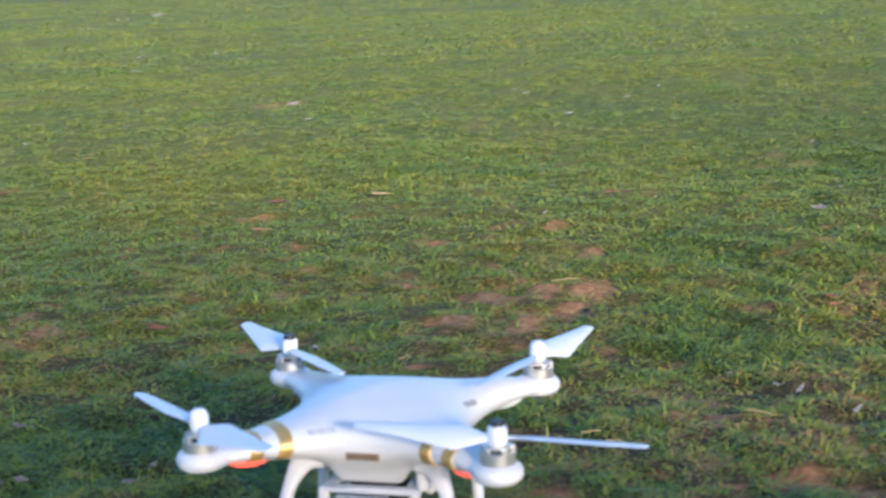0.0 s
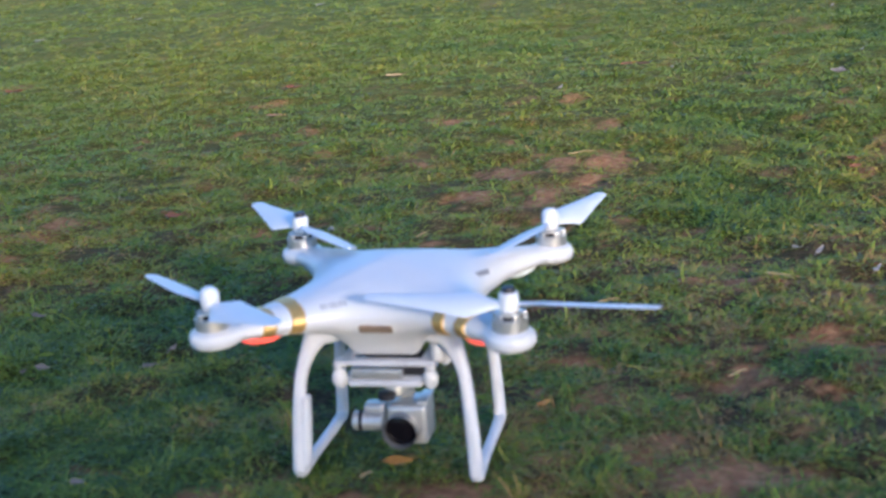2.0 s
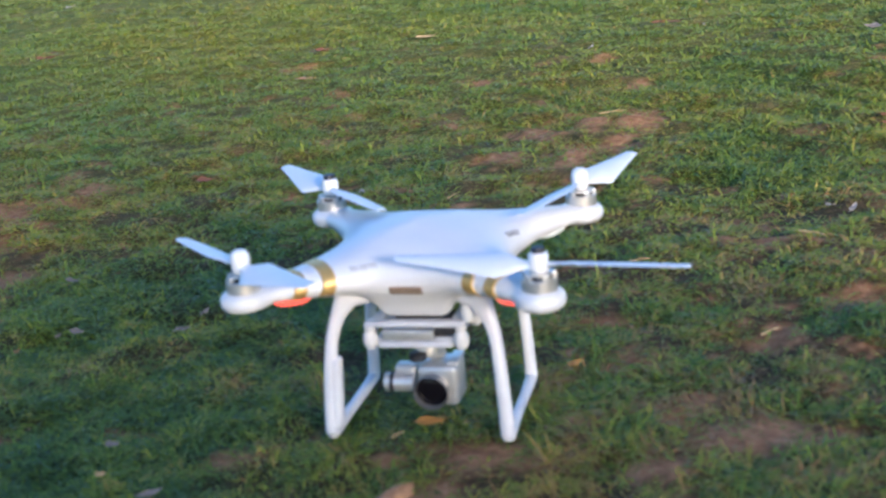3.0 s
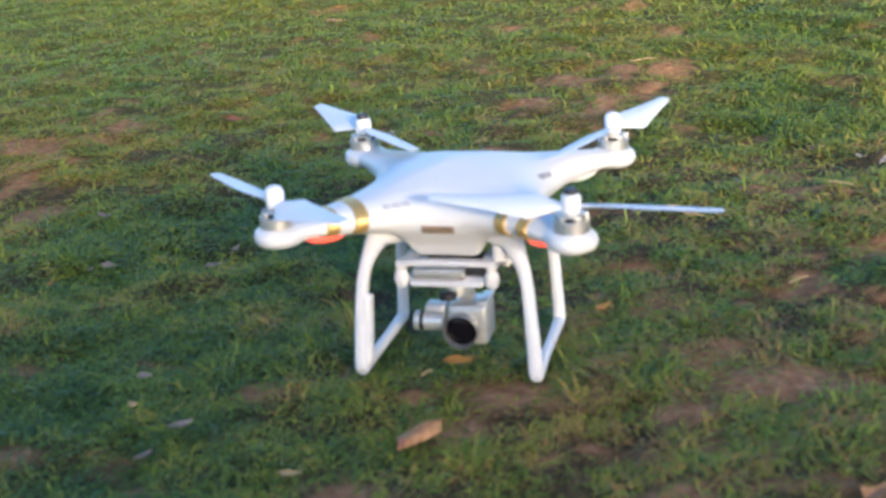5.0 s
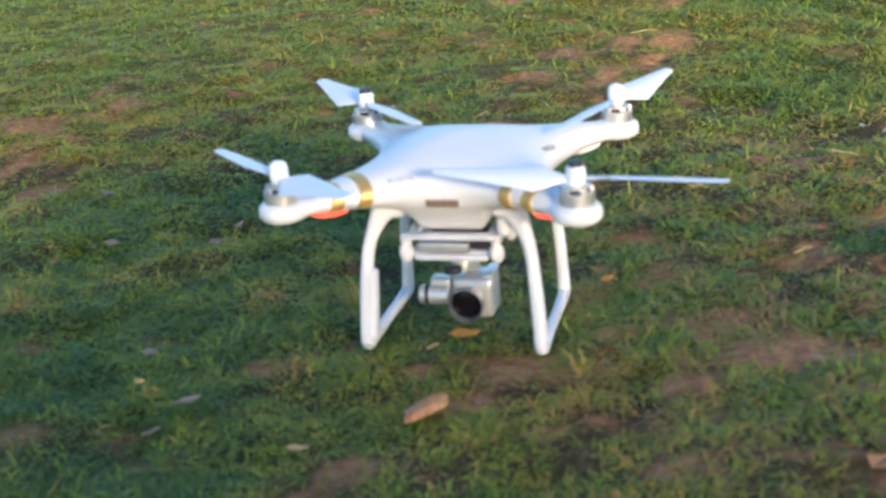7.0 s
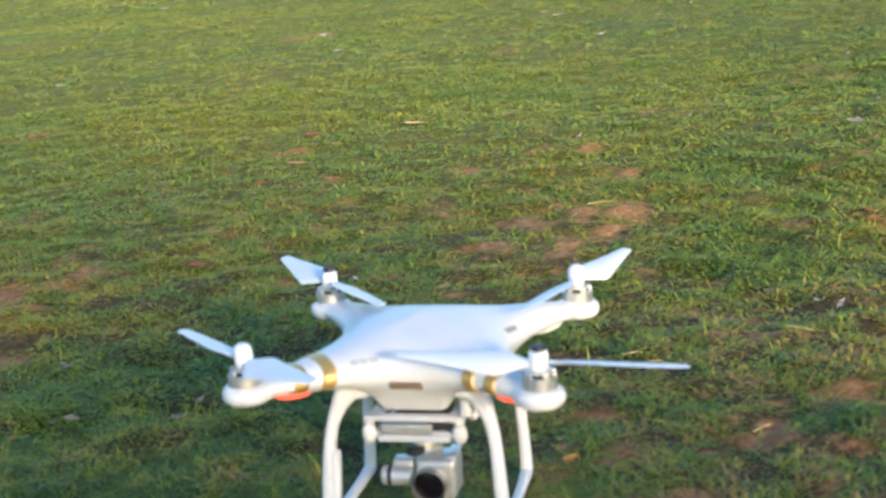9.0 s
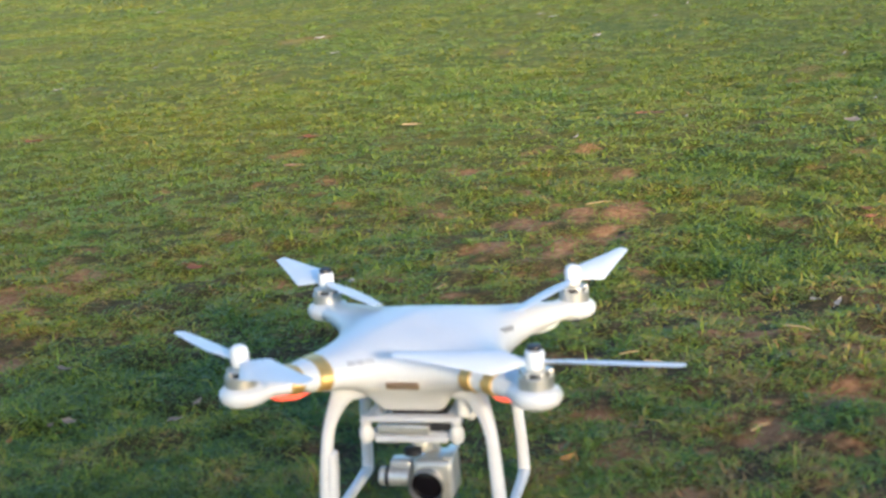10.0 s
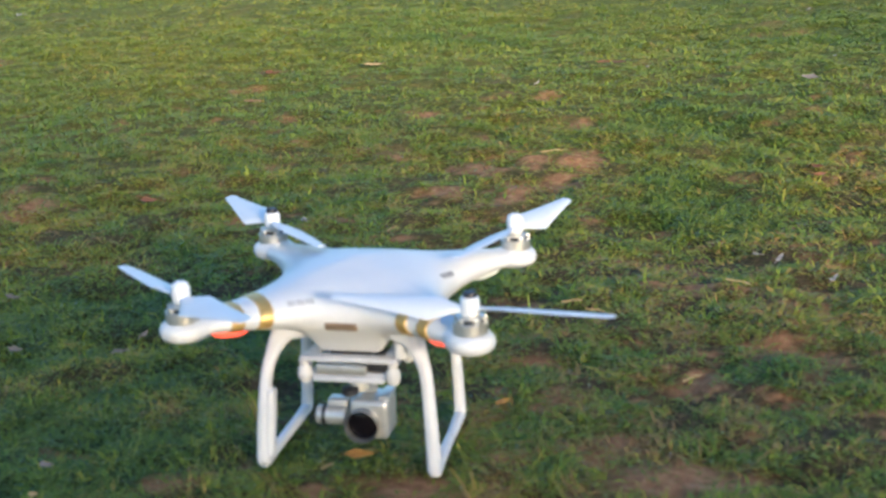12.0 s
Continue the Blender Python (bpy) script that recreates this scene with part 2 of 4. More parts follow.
def ground_material():
    m, t, b = nodes_of("lawn_soil")
    co = t.nodes.new("ShaderNodeTexCoord")
    grain = node(t, "ShaderNodeTexNoise", Scale=260.0, Detail=6.0, Roughness=0.7)
    crumbs = node(t, "ShaderNodeTexNoise", Scale=70.0, Detail=7.0, Roughness=0.72)
    patch = node(t, "ShaderNodeTexNoise", Scale=1.3, Detail=6.0, Roughness=0.6)
    blades = node(t, "ShaderNodeTexNoise", Scale=22.0, Detail=8.0, Roughness=0.75)
    for n in (grain, crumbs, patch, blades):
        t.links.new(co.outputs["Object"], n.inputs["Vector"])
    soil = ramp(t, crumbs.outputs["Fac"], [(0.25, (0.24, 0.105, 0.050)), (0.42, (0.40, 0.190, 0.095)), (0.55, (0.56, 0.285, 0.145)), (0.7, (0.68, 0.41, 0.235))])
    # brown thatch, darkened to put shade into the gaps between near blades
    thatch_shade = ramp(t, crumbs.outputs["Fac"], [(0.3, (0.032, 0.030, 0.014)), (0.46, (0.075, 0.055, 0.027)), (0.58, (0.14, 0.092, 0.048)), (0.75, (0.27, 0.165, 0.095))])
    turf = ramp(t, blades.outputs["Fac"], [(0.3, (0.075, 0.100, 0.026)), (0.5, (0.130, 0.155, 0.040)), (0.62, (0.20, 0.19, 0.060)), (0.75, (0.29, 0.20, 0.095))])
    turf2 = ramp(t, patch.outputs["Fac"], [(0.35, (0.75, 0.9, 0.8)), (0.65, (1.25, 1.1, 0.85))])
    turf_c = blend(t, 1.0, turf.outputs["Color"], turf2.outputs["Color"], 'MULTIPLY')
    bare = t.nodes.new("ShaderNodeAttribute")
    bare.attribute_name = "bare"
    far = t.nodes.new("ShaderNodeAttribute")
    far.attribute_name = "far_turf"
    lush = t.nodes.new("ShaderNodeAttribute")
    lush.attribute_name = "lush"
    # dark green that paints deep shade between the blades of lush grass
    lush_gap_shade = ramp(t, crumbs.outputs["Fac"], [(0.3, (0.018, 0.032, 0.012)), (0.55, (0.040, 0.058, 0.020)), (0.75, (0.09, 0.082, 0.038))])
    low = blend(t, lush.outputs["Fac"], thatch_shade.outputs["Color"], lush_gap_shade.outputs["Color"])
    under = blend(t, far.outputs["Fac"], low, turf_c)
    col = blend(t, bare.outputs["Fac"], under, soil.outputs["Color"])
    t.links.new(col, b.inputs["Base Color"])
    b.inputs["Roughness"].default_value = 0.95
    b.inputs["Specular IOR Level"].default_value = 0.15
    hb = math_node(t, 'ADD', crumbs.outputs["Fac"], grain.outputs["Fac"])
    bp = node(t, "ShaderNodeBump", Strength=0.9, Distance=0.008)
    t.links.new(hb, bp.inputs["Height"])
    t.links.new(bp.outputs["Normal"], b.inputs["Normal"])
    return m


def build_ground():
    xs, ys = graded(-1.1, 0.7, 0.012, 600, 1.10), graded(-0.4, 2.0, 0.012, 600, 1.10)
    gx, gy = np.meshgrid(xs, ys, indexing="ij")
    fx, fy = gx.ravel(), gy.ravel()
    verts = np.stack([fx, fy, ground_height(fx, fy)], 1)
    nx, ny = len(xs), len(ys)
    idx = np.arange(nx * ny).reshape(nx, ny)
    quads = np.stack([idx[:-1, :-1], idx[1:, :-1], idx[1:, 1:], idx[:-1, 1:]], -1).reshape(-1, 4)
    me = mesh_from("ground", verts, quads.ravel(), np.full(len(quads), 4))
    me.polygons.foreach_set("use_smooth", np.ones(len(quads), bool))
    a = me.attributes.new("bare", 'FLOAT', 'POINT')
    fine = np.clip((1.0 - np.maximum(np.abs(fx + 0.2) / 1.35, np.abs(fy - 0.8) / 1.65)) * 6, 0, 1)   # single gaps show on the fine part of the sheet alone
    spots = np.hypot(fx, fy) < 8
    a.data.foreach_set("value", (bareness(fx, fy) * np.maximum(fine, (fy > 2.0) & spots)).astype(np.float32))
    a = me.attributes.new("lush", 'FLOAT', 'POINT')
    a.data.foreach_set("value", lushness(fx, fy).astype(np.float32))
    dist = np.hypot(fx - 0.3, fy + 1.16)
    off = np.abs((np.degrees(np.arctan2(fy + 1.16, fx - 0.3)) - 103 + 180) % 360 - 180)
    # near ground keeps the shade-dark gap colours; lighter turf takes over with distance
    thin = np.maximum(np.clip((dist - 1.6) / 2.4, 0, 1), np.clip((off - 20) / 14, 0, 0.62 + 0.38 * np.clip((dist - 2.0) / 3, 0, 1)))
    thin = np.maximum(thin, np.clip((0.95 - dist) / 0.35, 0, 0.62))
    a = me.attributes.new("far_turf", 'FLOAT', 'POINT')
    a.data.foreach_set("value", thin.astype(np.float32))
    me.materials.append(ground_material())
    return tagged(new("ground", me), "brown crumbly soil under a worn green lawn", "ground", kind="structure")


ground = build_ground()


def grass_material():
    m, t, b = nodes_of("grass_blade")
    geo = t.nodes.new("ShaderNodeNewGeometry")
    co = t.nodes.new("ShaderNodeTexCoord")
    zone = node(t, "ShaderNodeTexNoise", Scale=1.1, Detail=5.0, Roughness=0.6)
    tuft = node(t, "ShaderNodeTexNoise", Scale=20.0, Detail=4.0, Roughness=0.65)
    for n in (zone, tuft):
        t.links.new(co.outputs["Object"], n.inputs["Vector"])
    pick = math_node(t, 'MULTIPLY_ADD', tuft.outputs["Fac"], 0.95)
    t.links.new(math_node(t, 'MULTIPLY_ADD', geo.outputs["Random Per Island"], 0.32), pick.node.inputs[2])
    pick.node.inputs[2].links[0].from_node.inputs[2].default_value = -0.10
    lush = t.nodes.new("ShaderNodeAttribute")
    lush.attribute_name = "tone"
    pick = math_node(t, 'SUBTRACT', pick, math_node(t, 'MULTIPLY', lush.outputs["Fac"], 0.28))
    col = ramp(t, pick, [(0.02, (0.060, 0.125, 0.034)), (0.35, (0.145, 0.230, 0.039)), (0.58, (0.232, 0.290, 0.046)),
                         (0.76, (0.318, 0.315, 0.064)), (0.85, (0.386, 0.290, 0.093)), (0.94, (0.347, 0.200, 0.085))])
    z = ramp(t, zone.outputs["Fac"], [(0.35, (0.80, 0.95, 0.95)), (0.65, (1.25, 1.08, 0.85))])
    c = blend(t, 1.0, col.outputs["Color"], z.outputs["Color"], 'MULTIPLY')
    t.links.new(c, b.inputs["Base Color"])
    b.inputs["Roughness"].default_value = 0.45
    b.inputs["Specular IOR Level"].default_value = 0.32
    tr = t.nodes.new("ShaderNodeBsdfTranslucent")
    t.links.new(c, tr.inputs["Color"])
    mix = t.nodes.new("ShaderNodeMixShader")
    mix.inputs[0].default_value = 0.28
    t.links.new(b.outputs[0], mix.inputs[1])
    t.links.new(tr.outputs[0], mix.inputs[2])
    t.links.new(mix.outputs[0], t.nodes["Material Output"].inputs["Surface"])
    return m


def build_grass():
    """Short worn lawn: bent blades, thick close by, coarser tufts with distance."""
    rng = np.random.default_rng(5)
    cx, cy = 0.3, -1.16
    ahead = math.radians(90 + 13)
    zones = [  # inner and outer radius, half angle, blades per square metre, length, width
        (0.70, 1.5, 29, 400000, 0.0120, 0.00145), (1.5, 2.7, 28, 195000, 0.0125, 0.0020), (2.7, 4.5, 27, 85000, 0.0130, 0.0029), (4.5, 9.0, 26, 18000, 0.018, 0.0060),
        (9.0, 18.0, 26, 2800, 0.028, 0.0135), (18.0, 45.0, 26, 300, 0.034, 0.036)]
    rest = [(0.1, 2.4, 180, 15000, 0.016, 0.0050), (2.4, 4.5, 180, 2500, 0.022, 0.0085), (4.5, 10.0, 180, 600, 0.03, 0.016), (10.0, 30.0, 180, 60, 0.06, 0.03)]
    every_v, every_f, every_s, every_r, base = [], [], [], [], 0
    for n, (r0, r1, half, per, length, width) in enumerate(zones + rest):
        half = math.radians(half)
        count = int(half * (r1 ** 2 - r0 ** 2) * per)
        r = np.sqrt(rng.uniform(r0 ** 2, r1 ** 2, count))
        a = rng.uniform(-half, half, count)
        if n >= len(zones):
            keep = (np.abs(a) > math.radians(22)) | (r < 0.72)
            r, a = r[keep], a[keep]
        if n < len(zones):
            keep = rng.random(len(a)) < np.clip((half - np.abs(a)) / math.radians(5), 0, 1)
            r, a = r[keep], a[keep]
        x, y = cx + r * np.cos(ahead + a), cy + r * np.sin(ahead + a)
        fine = n < 3
        tone = np.zeros(len(x))
        tuft = np.zeros(len(x), bool)
        out = np.zeros(len(x))
        tall = np.ones(len(x))
        away = rng.uniform(0, 2 * math.pi, len(x))
        if fine:
            # half of the blades stand in tufts and spread from their middles
            per_tuft = 24
            k = int(len(x) * (0.55, 0.5, 0.4)[n]) // per_tuft
            mid_x, mid_y = x[:k].copy(), y[:k].copy()
            size = (0.010 + 0.016 * rng.random(k)) * (1.0, 1.2, 1.7)[n]
            shade = np.clip(rng.normal(0.05, (1.05, 0.55, 0.30)[n], k), -0.9, 2.0)
            who = np.repeat(np.arange(k), per_tuft)
            m = len(who)
            out[:m] = np.sqrt(rng.random(m))
            tuft[:m] = True
            x[:m] = mid_x[who] + size[who] * out[:m] * np.cos(away[:m])
            y[:m] = mid_y[who] + size[who] * out[:m] * np.sin(away[:m])
            tone[:m] = shade[who]
            tall[:m] = np.clip(rng.lognormal(0.0, (0.42, 0.30, 0.20)[n], k), 0.5, 1.8)[who]
        clump = 0.42 * value_noise(x, y, 0.07, 21) + 0.42 * value_noise(x, y, 0.026, 22) + 0.16 * value_noise(x, y, 0.25, 23)
        rich = lushness(x, y)
        bare = bareness(x, y)
        grow = np.clip((1 - bare * 1.15), 0.05, 1) * np.maximum(np.clip((0.20 if n < 2 else 0.42) + (3.8 if n < 2 else 2.4) * (clump - 0.36), 0.10, 1), rich)
        grow = np.maximum(grow, 0.07 * bare) if fine else grow
        keep = rng.random(len(x)) < grow
        x, y, clump, rich, tone, tuft, out, away, bare, tall = (q[keep] for q in (x, y, clump, rich, tone, tuft, out, away, bare, tall))
        k = len(x)
        straw = (rng.random(k) < 0.04 + 0.45 * bare + 0.10 * wornness(x, y)) & fine & ~tuft
        # lush tone darkens blades for shade too, most at the near left
        tone = np.where(y > 0.6, 0.75, np.where(x < -0.15, 1.4, 1.15)) * rich + tone - 0.55 * wornness(x, y) + (1.8, 1.1, 0, 0, 0, 0)[min(n, 5)] * (value_noise(x, y, 0.045, 51) - 0.5 + 0.7 * (value_noise(x, y, 0.017, 52) - 0.5)) + rng.normal(0, 0.2, k) - 2.1 * straw
        ln = length * (0.55 + 0.9 * clump) * (1 + 0.15 * rich) * tall * np.clip(rng.lognormal(0, 0.35, k), 0.4, 1.9)
        wd = width * rng.uniform(0.6, 1.4, k) * (1 - 0.35 * straw)
        # neighbours comb the same way
        turn = 2 * math.pi * (1.3 * value_noise(x, y, 0.10, 25) + 0.9 * rng.random(k))
        turn = np.where(tuft, away + rng.normal(0, 0.5, k), turn)
        lift = np.radians(3 + 44 * rng.random(k) ** 1.7)
        lift = np.where(tuft, np.radians(np.clip(52 - 44 * out + rng.normal(0, 10, k), 4, 80)), lift)
        lift = np.where(straw, np.radians(6), lift)
        droop = np.radians(rng.uniform(5, 60, k)) * (1 + 0.4 * tuft)
        dx, dy = np.cos(turn), np.sin(turn)
        spin = rng.uniform(-0.5, 0.5, k)
        sx, sy, sz = -dy * np.cos(spin), dx * np.cos(spin), np.sin(spin)
        z = ground_height(x, y) - 0.002
        l1, l2 = 0.5 * ln, 0.5 * ln
        mx, my, mz = x + dx * l1 * np.cos(lift), y + dy * l1 * np.cos(lift), z + l1 * np.sin(lift)
        lower = lift - droop
        tx, ty, tz = mx + dx * l2 * np.cos(lower), my + dy * l2 * np.cos(lower), np.maximum(mz + l2 * np.sin(lower), z + 0.003)
        w = wd / 2
        p0 = np.stack([x - sx * w * 0.8, y - sy * w * 0.8, z - sz * w * 0.8], 1)
        p1 = np.stack([x + sx * w * 0.8, y + sy * w * 0.8, z + sz * w * 0.8], 1)
        p2 = np.stack([mx + sx * w, my + sy * w, mz + sz * w], 1)
        p3 = np.stack([mx - sx * w, my - sy * w, mz - sz * w], 1)
        p4 = np.stack([tx, ty, tz], 1)
        if fine:
            v = np.stack([np.stack([x, y, z], 1), p2, p4, p3], 1).reshape(-1, 3)
            o = base + 4 * np.arange(k)[:, None]
            f = (o + np.array([[0, 1, 3, 3, 1, 2]])).ravel()
            s = np.tile([3, 3], k)
        else:
            v = np.stack([p0, p1, p4], 1).reshape(-1, 3)
            o = base + 3 * np.arange(k)[:, None]
            f = (o + np.array([[0, 1, 2]])).ravel()
            s = np.full(k, 3)
        every_v.append(v), every_f.append(f), every_s.append(s), every_r.append(np.repeat(tone, len(v) // max(k, 1)))
        base += len(v)
    me = mesh_from("grass", np.concatenate(every_v), np.concatenate(every_f), np.concatenate(every_s))
    lush = me.attributes.new("tone", 'FLOAT', 'POINT')
    lush.data.foreach_set("value", np.concatenate(every_r).astype(np.float32))
    me.materials.append(grass_material())
    return tagged(new("grass", me), "short patchy green lawn grass with yellowed blades", "grass", kind="stuff")


grass = build_grass()


# ---- mesh helpers ----
def part(name, bm, material, parent, label="", smooth=True):
    me = bpy.data.meshes.new(name)
    if isinstance(bm, bmesh.types.BMesh):
        bmesh.ops.recalc_face_normals(bm, faces=bm.faces)
        bm.to_mesh(me)
        bm.free()
    else:
        me = bm
    me.polygons.foreach_set("use_smooth", np.full(len(me.polygons), smooth))
    me.set_sharp_from_angle(angle=radians(38))
    me.materials.append(material)
    ob = new(name, me)
    ob.parent = parent
    if label:
        ob["label"] = label
    return ob


def rounded_box(size, centre, radius, segments=3):
    bm = bmesh.new()
    bmesh.ops.create_cube(bm, size=1)
    bmesh.ops.scale(bm, vec=size, verts=bm.verts)
    bmesh.ops.bevel(bm, geom=bm.edges[:], offset=radius, segments=segments, affect='EDGES', profile=0.5)
    bmesh.ops.translate(bm, vec=centre, verts=bm.verts)
    return bm


def lathe(profile, centre=(0, 0, 0), axis=(0, 0, 1), segments=32, closed=True):
    """A turned shape from (radius, height) pairs along an axis."""
    bm = bmesh.new()
    rings = []
    for r, h in profile:
        rings.append([bm.verts.new((r * math.cos(2 * math.pi * i / segments), r * math.sin(2 * math.pi * i / segments), h)) for i in range(segments)])
    for a, b in zip(rings, rings[1:]):
        for i in range(segments):
            j = (i + 1) % segments
            bm.faces.new((a[i], a[j], b[j], b[i]))
    bm.faces.new(rings[0][::-1])
    if closed:
        bm.faces.new(rings[-1])
    turn = Vector((0, 0, 1)).rotation_difference(Vector(axis)).to_matrix().to_4x4()
    bmesh.ops.transform(bm, matrix=Matrix.Translation(centre) @ turn, verts=bm.verts)
    return bm


def smooth_path(points, steps=8):
    """Catmull-Rom through rows of numbers (place and section)."""
    p = np.array(points, float)
    p = np.vstack([2 * p[0] - p[1], p, 2 * p[-1] - p[-2]])
    out = []
    for i in range(1, len(p) - 2):
        for s in range(steps):
            t = s / steps
            out.append(0.5 * (2 * p[i] + (p[i + 1] - p[i - 1]) * t + (2 * p[i - 1] - 5 * p[i] + 4 * p[i + 1] - p[i + 2]) * t * t
                              + (3 * p[i] - p[i - 1] - 3 * p[i + 1] + p[i + 2]) * t ** 3))
    out.append(p[-2])
    return np.array(out)


def tube(points, steps=8, around=20, square=2.6, ref=(0, 1, 0)):
    """A bar swept through rows (x, y, z, half width, half depth), its section a rounded square, its ends rounded."""
    rows = smooth_path(points, steps)
    bm = bmesh.new()
    rings = []
    n = len(rows)
    for i, row in enumerate(rows):
        here = Vector(row[:3])
        d = Vector(rows[min(i + 1, n - 1)][:3]) - Vector(rows[max(i - 1, 0)][:3])
        d.normalize()
        v = Vector(ref)
        v = (v - d * v.dot(d)).normalized()
        u = d.cross(v)
        rings.append((here, d, u, v, row[3], row[4]))
    first, last = rings[0], rings[-1]
    caps = lambda r, s: [(r[0] + r[1] * s * r[3 + 1] * k, r[1], r[2], r[3], r[4] * q, r[5] * q) for k, q in ((0.75, 0.45), (0.5, 0.8), (0.25, 0.95))]
    rings = caps(first, -1) + rings + caps(last, 1)[::-1]
    made = []
    for here, d, u, v, a, b in rings:
        ring = []
        for i in range(around):
            w = 2 * math.pi * i / around
            c, s = math.cos(w), math.sin(w)
            ring.append(bm.verts.new(here + u * a * math.copysign(abs(c) ** (2 / square), c) + v * b * math.copysign(abs(s) ** (2 / square), s)))
        made.append(ring)
    for a, b in zip(made, made[1:]):
        for i in range(around):
            j = (i + 1) % around
            bm.faces.new((a[i], a[j], b[j], b[i]))
    bm.faces.new(made[0][::-1])
    bm.faces.new(made[-1])
    return bm


def surface_net(name, f, lo, hi, step):
    """A smooth mesh of the surface f = 0 in a box (negative inside)."""
    ax = [np.arange(a, b + step, step) for a, b in zip(lo, hi)]
    gx, gy, gz = np.meshgrid(*ax, indexing="ij")
    v = f(gx, gy, gz)
    n = np.array(v.shape) - 1
    total, count = np.zeros((*n, 3)), np.zeros(n)
    corner = lambda d: v[d[0]:d[0] + n[0], d[1]:d[1] + n[1], d[2]:d[2] + n[2]]
    for axis in range(3):
        for p in (0, 1):
            for q in (0, 1):
                d0 = [p, q]
                d0.insert(axis, 0)
                d1 = list(d0)
                d1[axis] = 1
                a, b = corner(d0), corner(d1)
                cut = (a < 0) != (b < 0)
                s = np.where(cut, a / np.where(cut, a - b, 1), 0)
                for k in range(3):
                    total[..., k] += np.where(cut, d0[k] + (s if k == axis else 0), 0)
                count += cut
    live = count > 0
    idx = np.full(n, -1)
    idx[live] = np.arange(live.sum())
    cell = np.stack(np.nonzero(live), 1)
    verts = (total[live] / count[live][:, None] + cell) * step + np.array([a[0] for a in ax])
    quads = []
    for axis in range(3):
        b, c = (axis + 1) % 3, (axis + 2) % 3
        s0 = [slice(1, -1)] * 3
        s1 = [slice(1, -1)] * 3
        s0[axis], s1[axis] = slice(0, -1), slice(1, None)
        va, vb = v[tuple(s0)], v[tuple(s1)]
        for flip, hit in ((False, (va < 0) & (vb >= 0)), (True, (va >= 0) & (vb < 0))):
            e = np.stack(np.nonzero(hit), 1)
            e[:, b] += 1
            e[:, c] += 1
            ring = []
            for db, dc in ((-1, -1), (0, -1), (0, 0), (-1, 0)):
                g = e.copy()
                g[:, b] += db
                g[:, c] += dc
                ring.append(idx[g[:, 0], g[:, 1], g[:, 2]])
            q = np.stack(ring if not flip else ring[::-1], 1)
            quads.append(q[(q >= 0).all(1)])
    quads = np.concatenate(quads)
    return mesh_from(name, verts, quads.ravel(), np.full(len(quads), 4))


# ---- the quadcopter ----
ARM = 0.1237        # motor axes at +-ARM
DIAG = ARM * math.sqrt(2)


def soft_min(a, b, k):
    h = np.clip(0.5 + 0.5 * (b - a) / k, 0, 1)
    return b * (1 - h) + a * h - k * h * (1 - h)


def arm_field(x, y, z, sx, sy):
    """One tapering arm with a deep root and a slim end."""
    u = (x * sx + y * sy) / math.sqrt(2)
    v = (x * sy - y * sx) / math.sqrt(2)
    s = np.clip((u - 0.02) / (DIAG - 0.02), 0, 1)
    e = s * s * (3 - 2 * s)
    w = 0.044 + (0.0165 - 0.044) * e ** 0.85
    top = 0.1710 + (0.0028 if sy > 0 else 0.0) - (0.0145 + (0.0028 if sy > 0 else 0.0)) * s ** 1.5
    low = 0.1270 + (0.1430 - 0.1270) * e
    zc, hh = (top + low) / 2, (top - low) / 2
    du = u - np.clip(u, 0.0, DIAG)
    q = (np.abs(v / w) ** 2.1 + np.abs((z - zc) / hh) ** 2.1 + np.abs(du / 0.016) ** 2.1) ** (1 / 2.1)
    return (q - 1) * np.minimum(w, hh) * 0.9


def shell_field(x, y, z):
    # domed middle
    q = (np.abs(x / 0.070) ** 2.5 + np.abs(y / 0.059) ** 2.5) ** (1 / 2.5)
    mid = (np.sqrt(q ** 2 + ((z - 0.1485) / 0.0260) ** 2) - 1) * 0.025
    f = mid
    for sx in (-1, 1):
        for sy in (-1, 1):
            f = soft_min(f, arm_field(x, y, z, sx, sy), 0.018)
    for sx in (-1, 1):
        for sy in (-1, 1):
            r = np.hypot(x - sx * ARM, y - sy * ARM)
            dr, dz = r - (0.0192 - 0.0060), np.abs(z - 0.1495) - (0.0074 - 0.0060)
            pod = np.minimum(np.maximum(dr, dz), 0) + np.hypot(np.maximum(dr, 0), np.maximum(dz, 0)) - 0.0060
            f = soft_min(f, pod, 0.006)
    # housing under the middle, narrowing downwards
    s = np.clip((z - 0.108) / 0.03, 0, 1)
    bx = np.abs(x) - (0.0295 + 0.0100 * s - 0.006)
    by = np.abs(y) - (0.0500 + 0.0185 * s - 0.006)
    bz = np.abs(z - 0.1285) - (0.0221 - 0.006)
    box = np.minimum(np.maximum(np.maximum(bx, by), bz), 0) + np.sqrt(np.maximum(bx, 0) ** 2 + np.maximum(by, 0) ** 2 + np.maximum(bz, 0) ** 2) - 0.006
    return soft_min(f, box, 0.012)


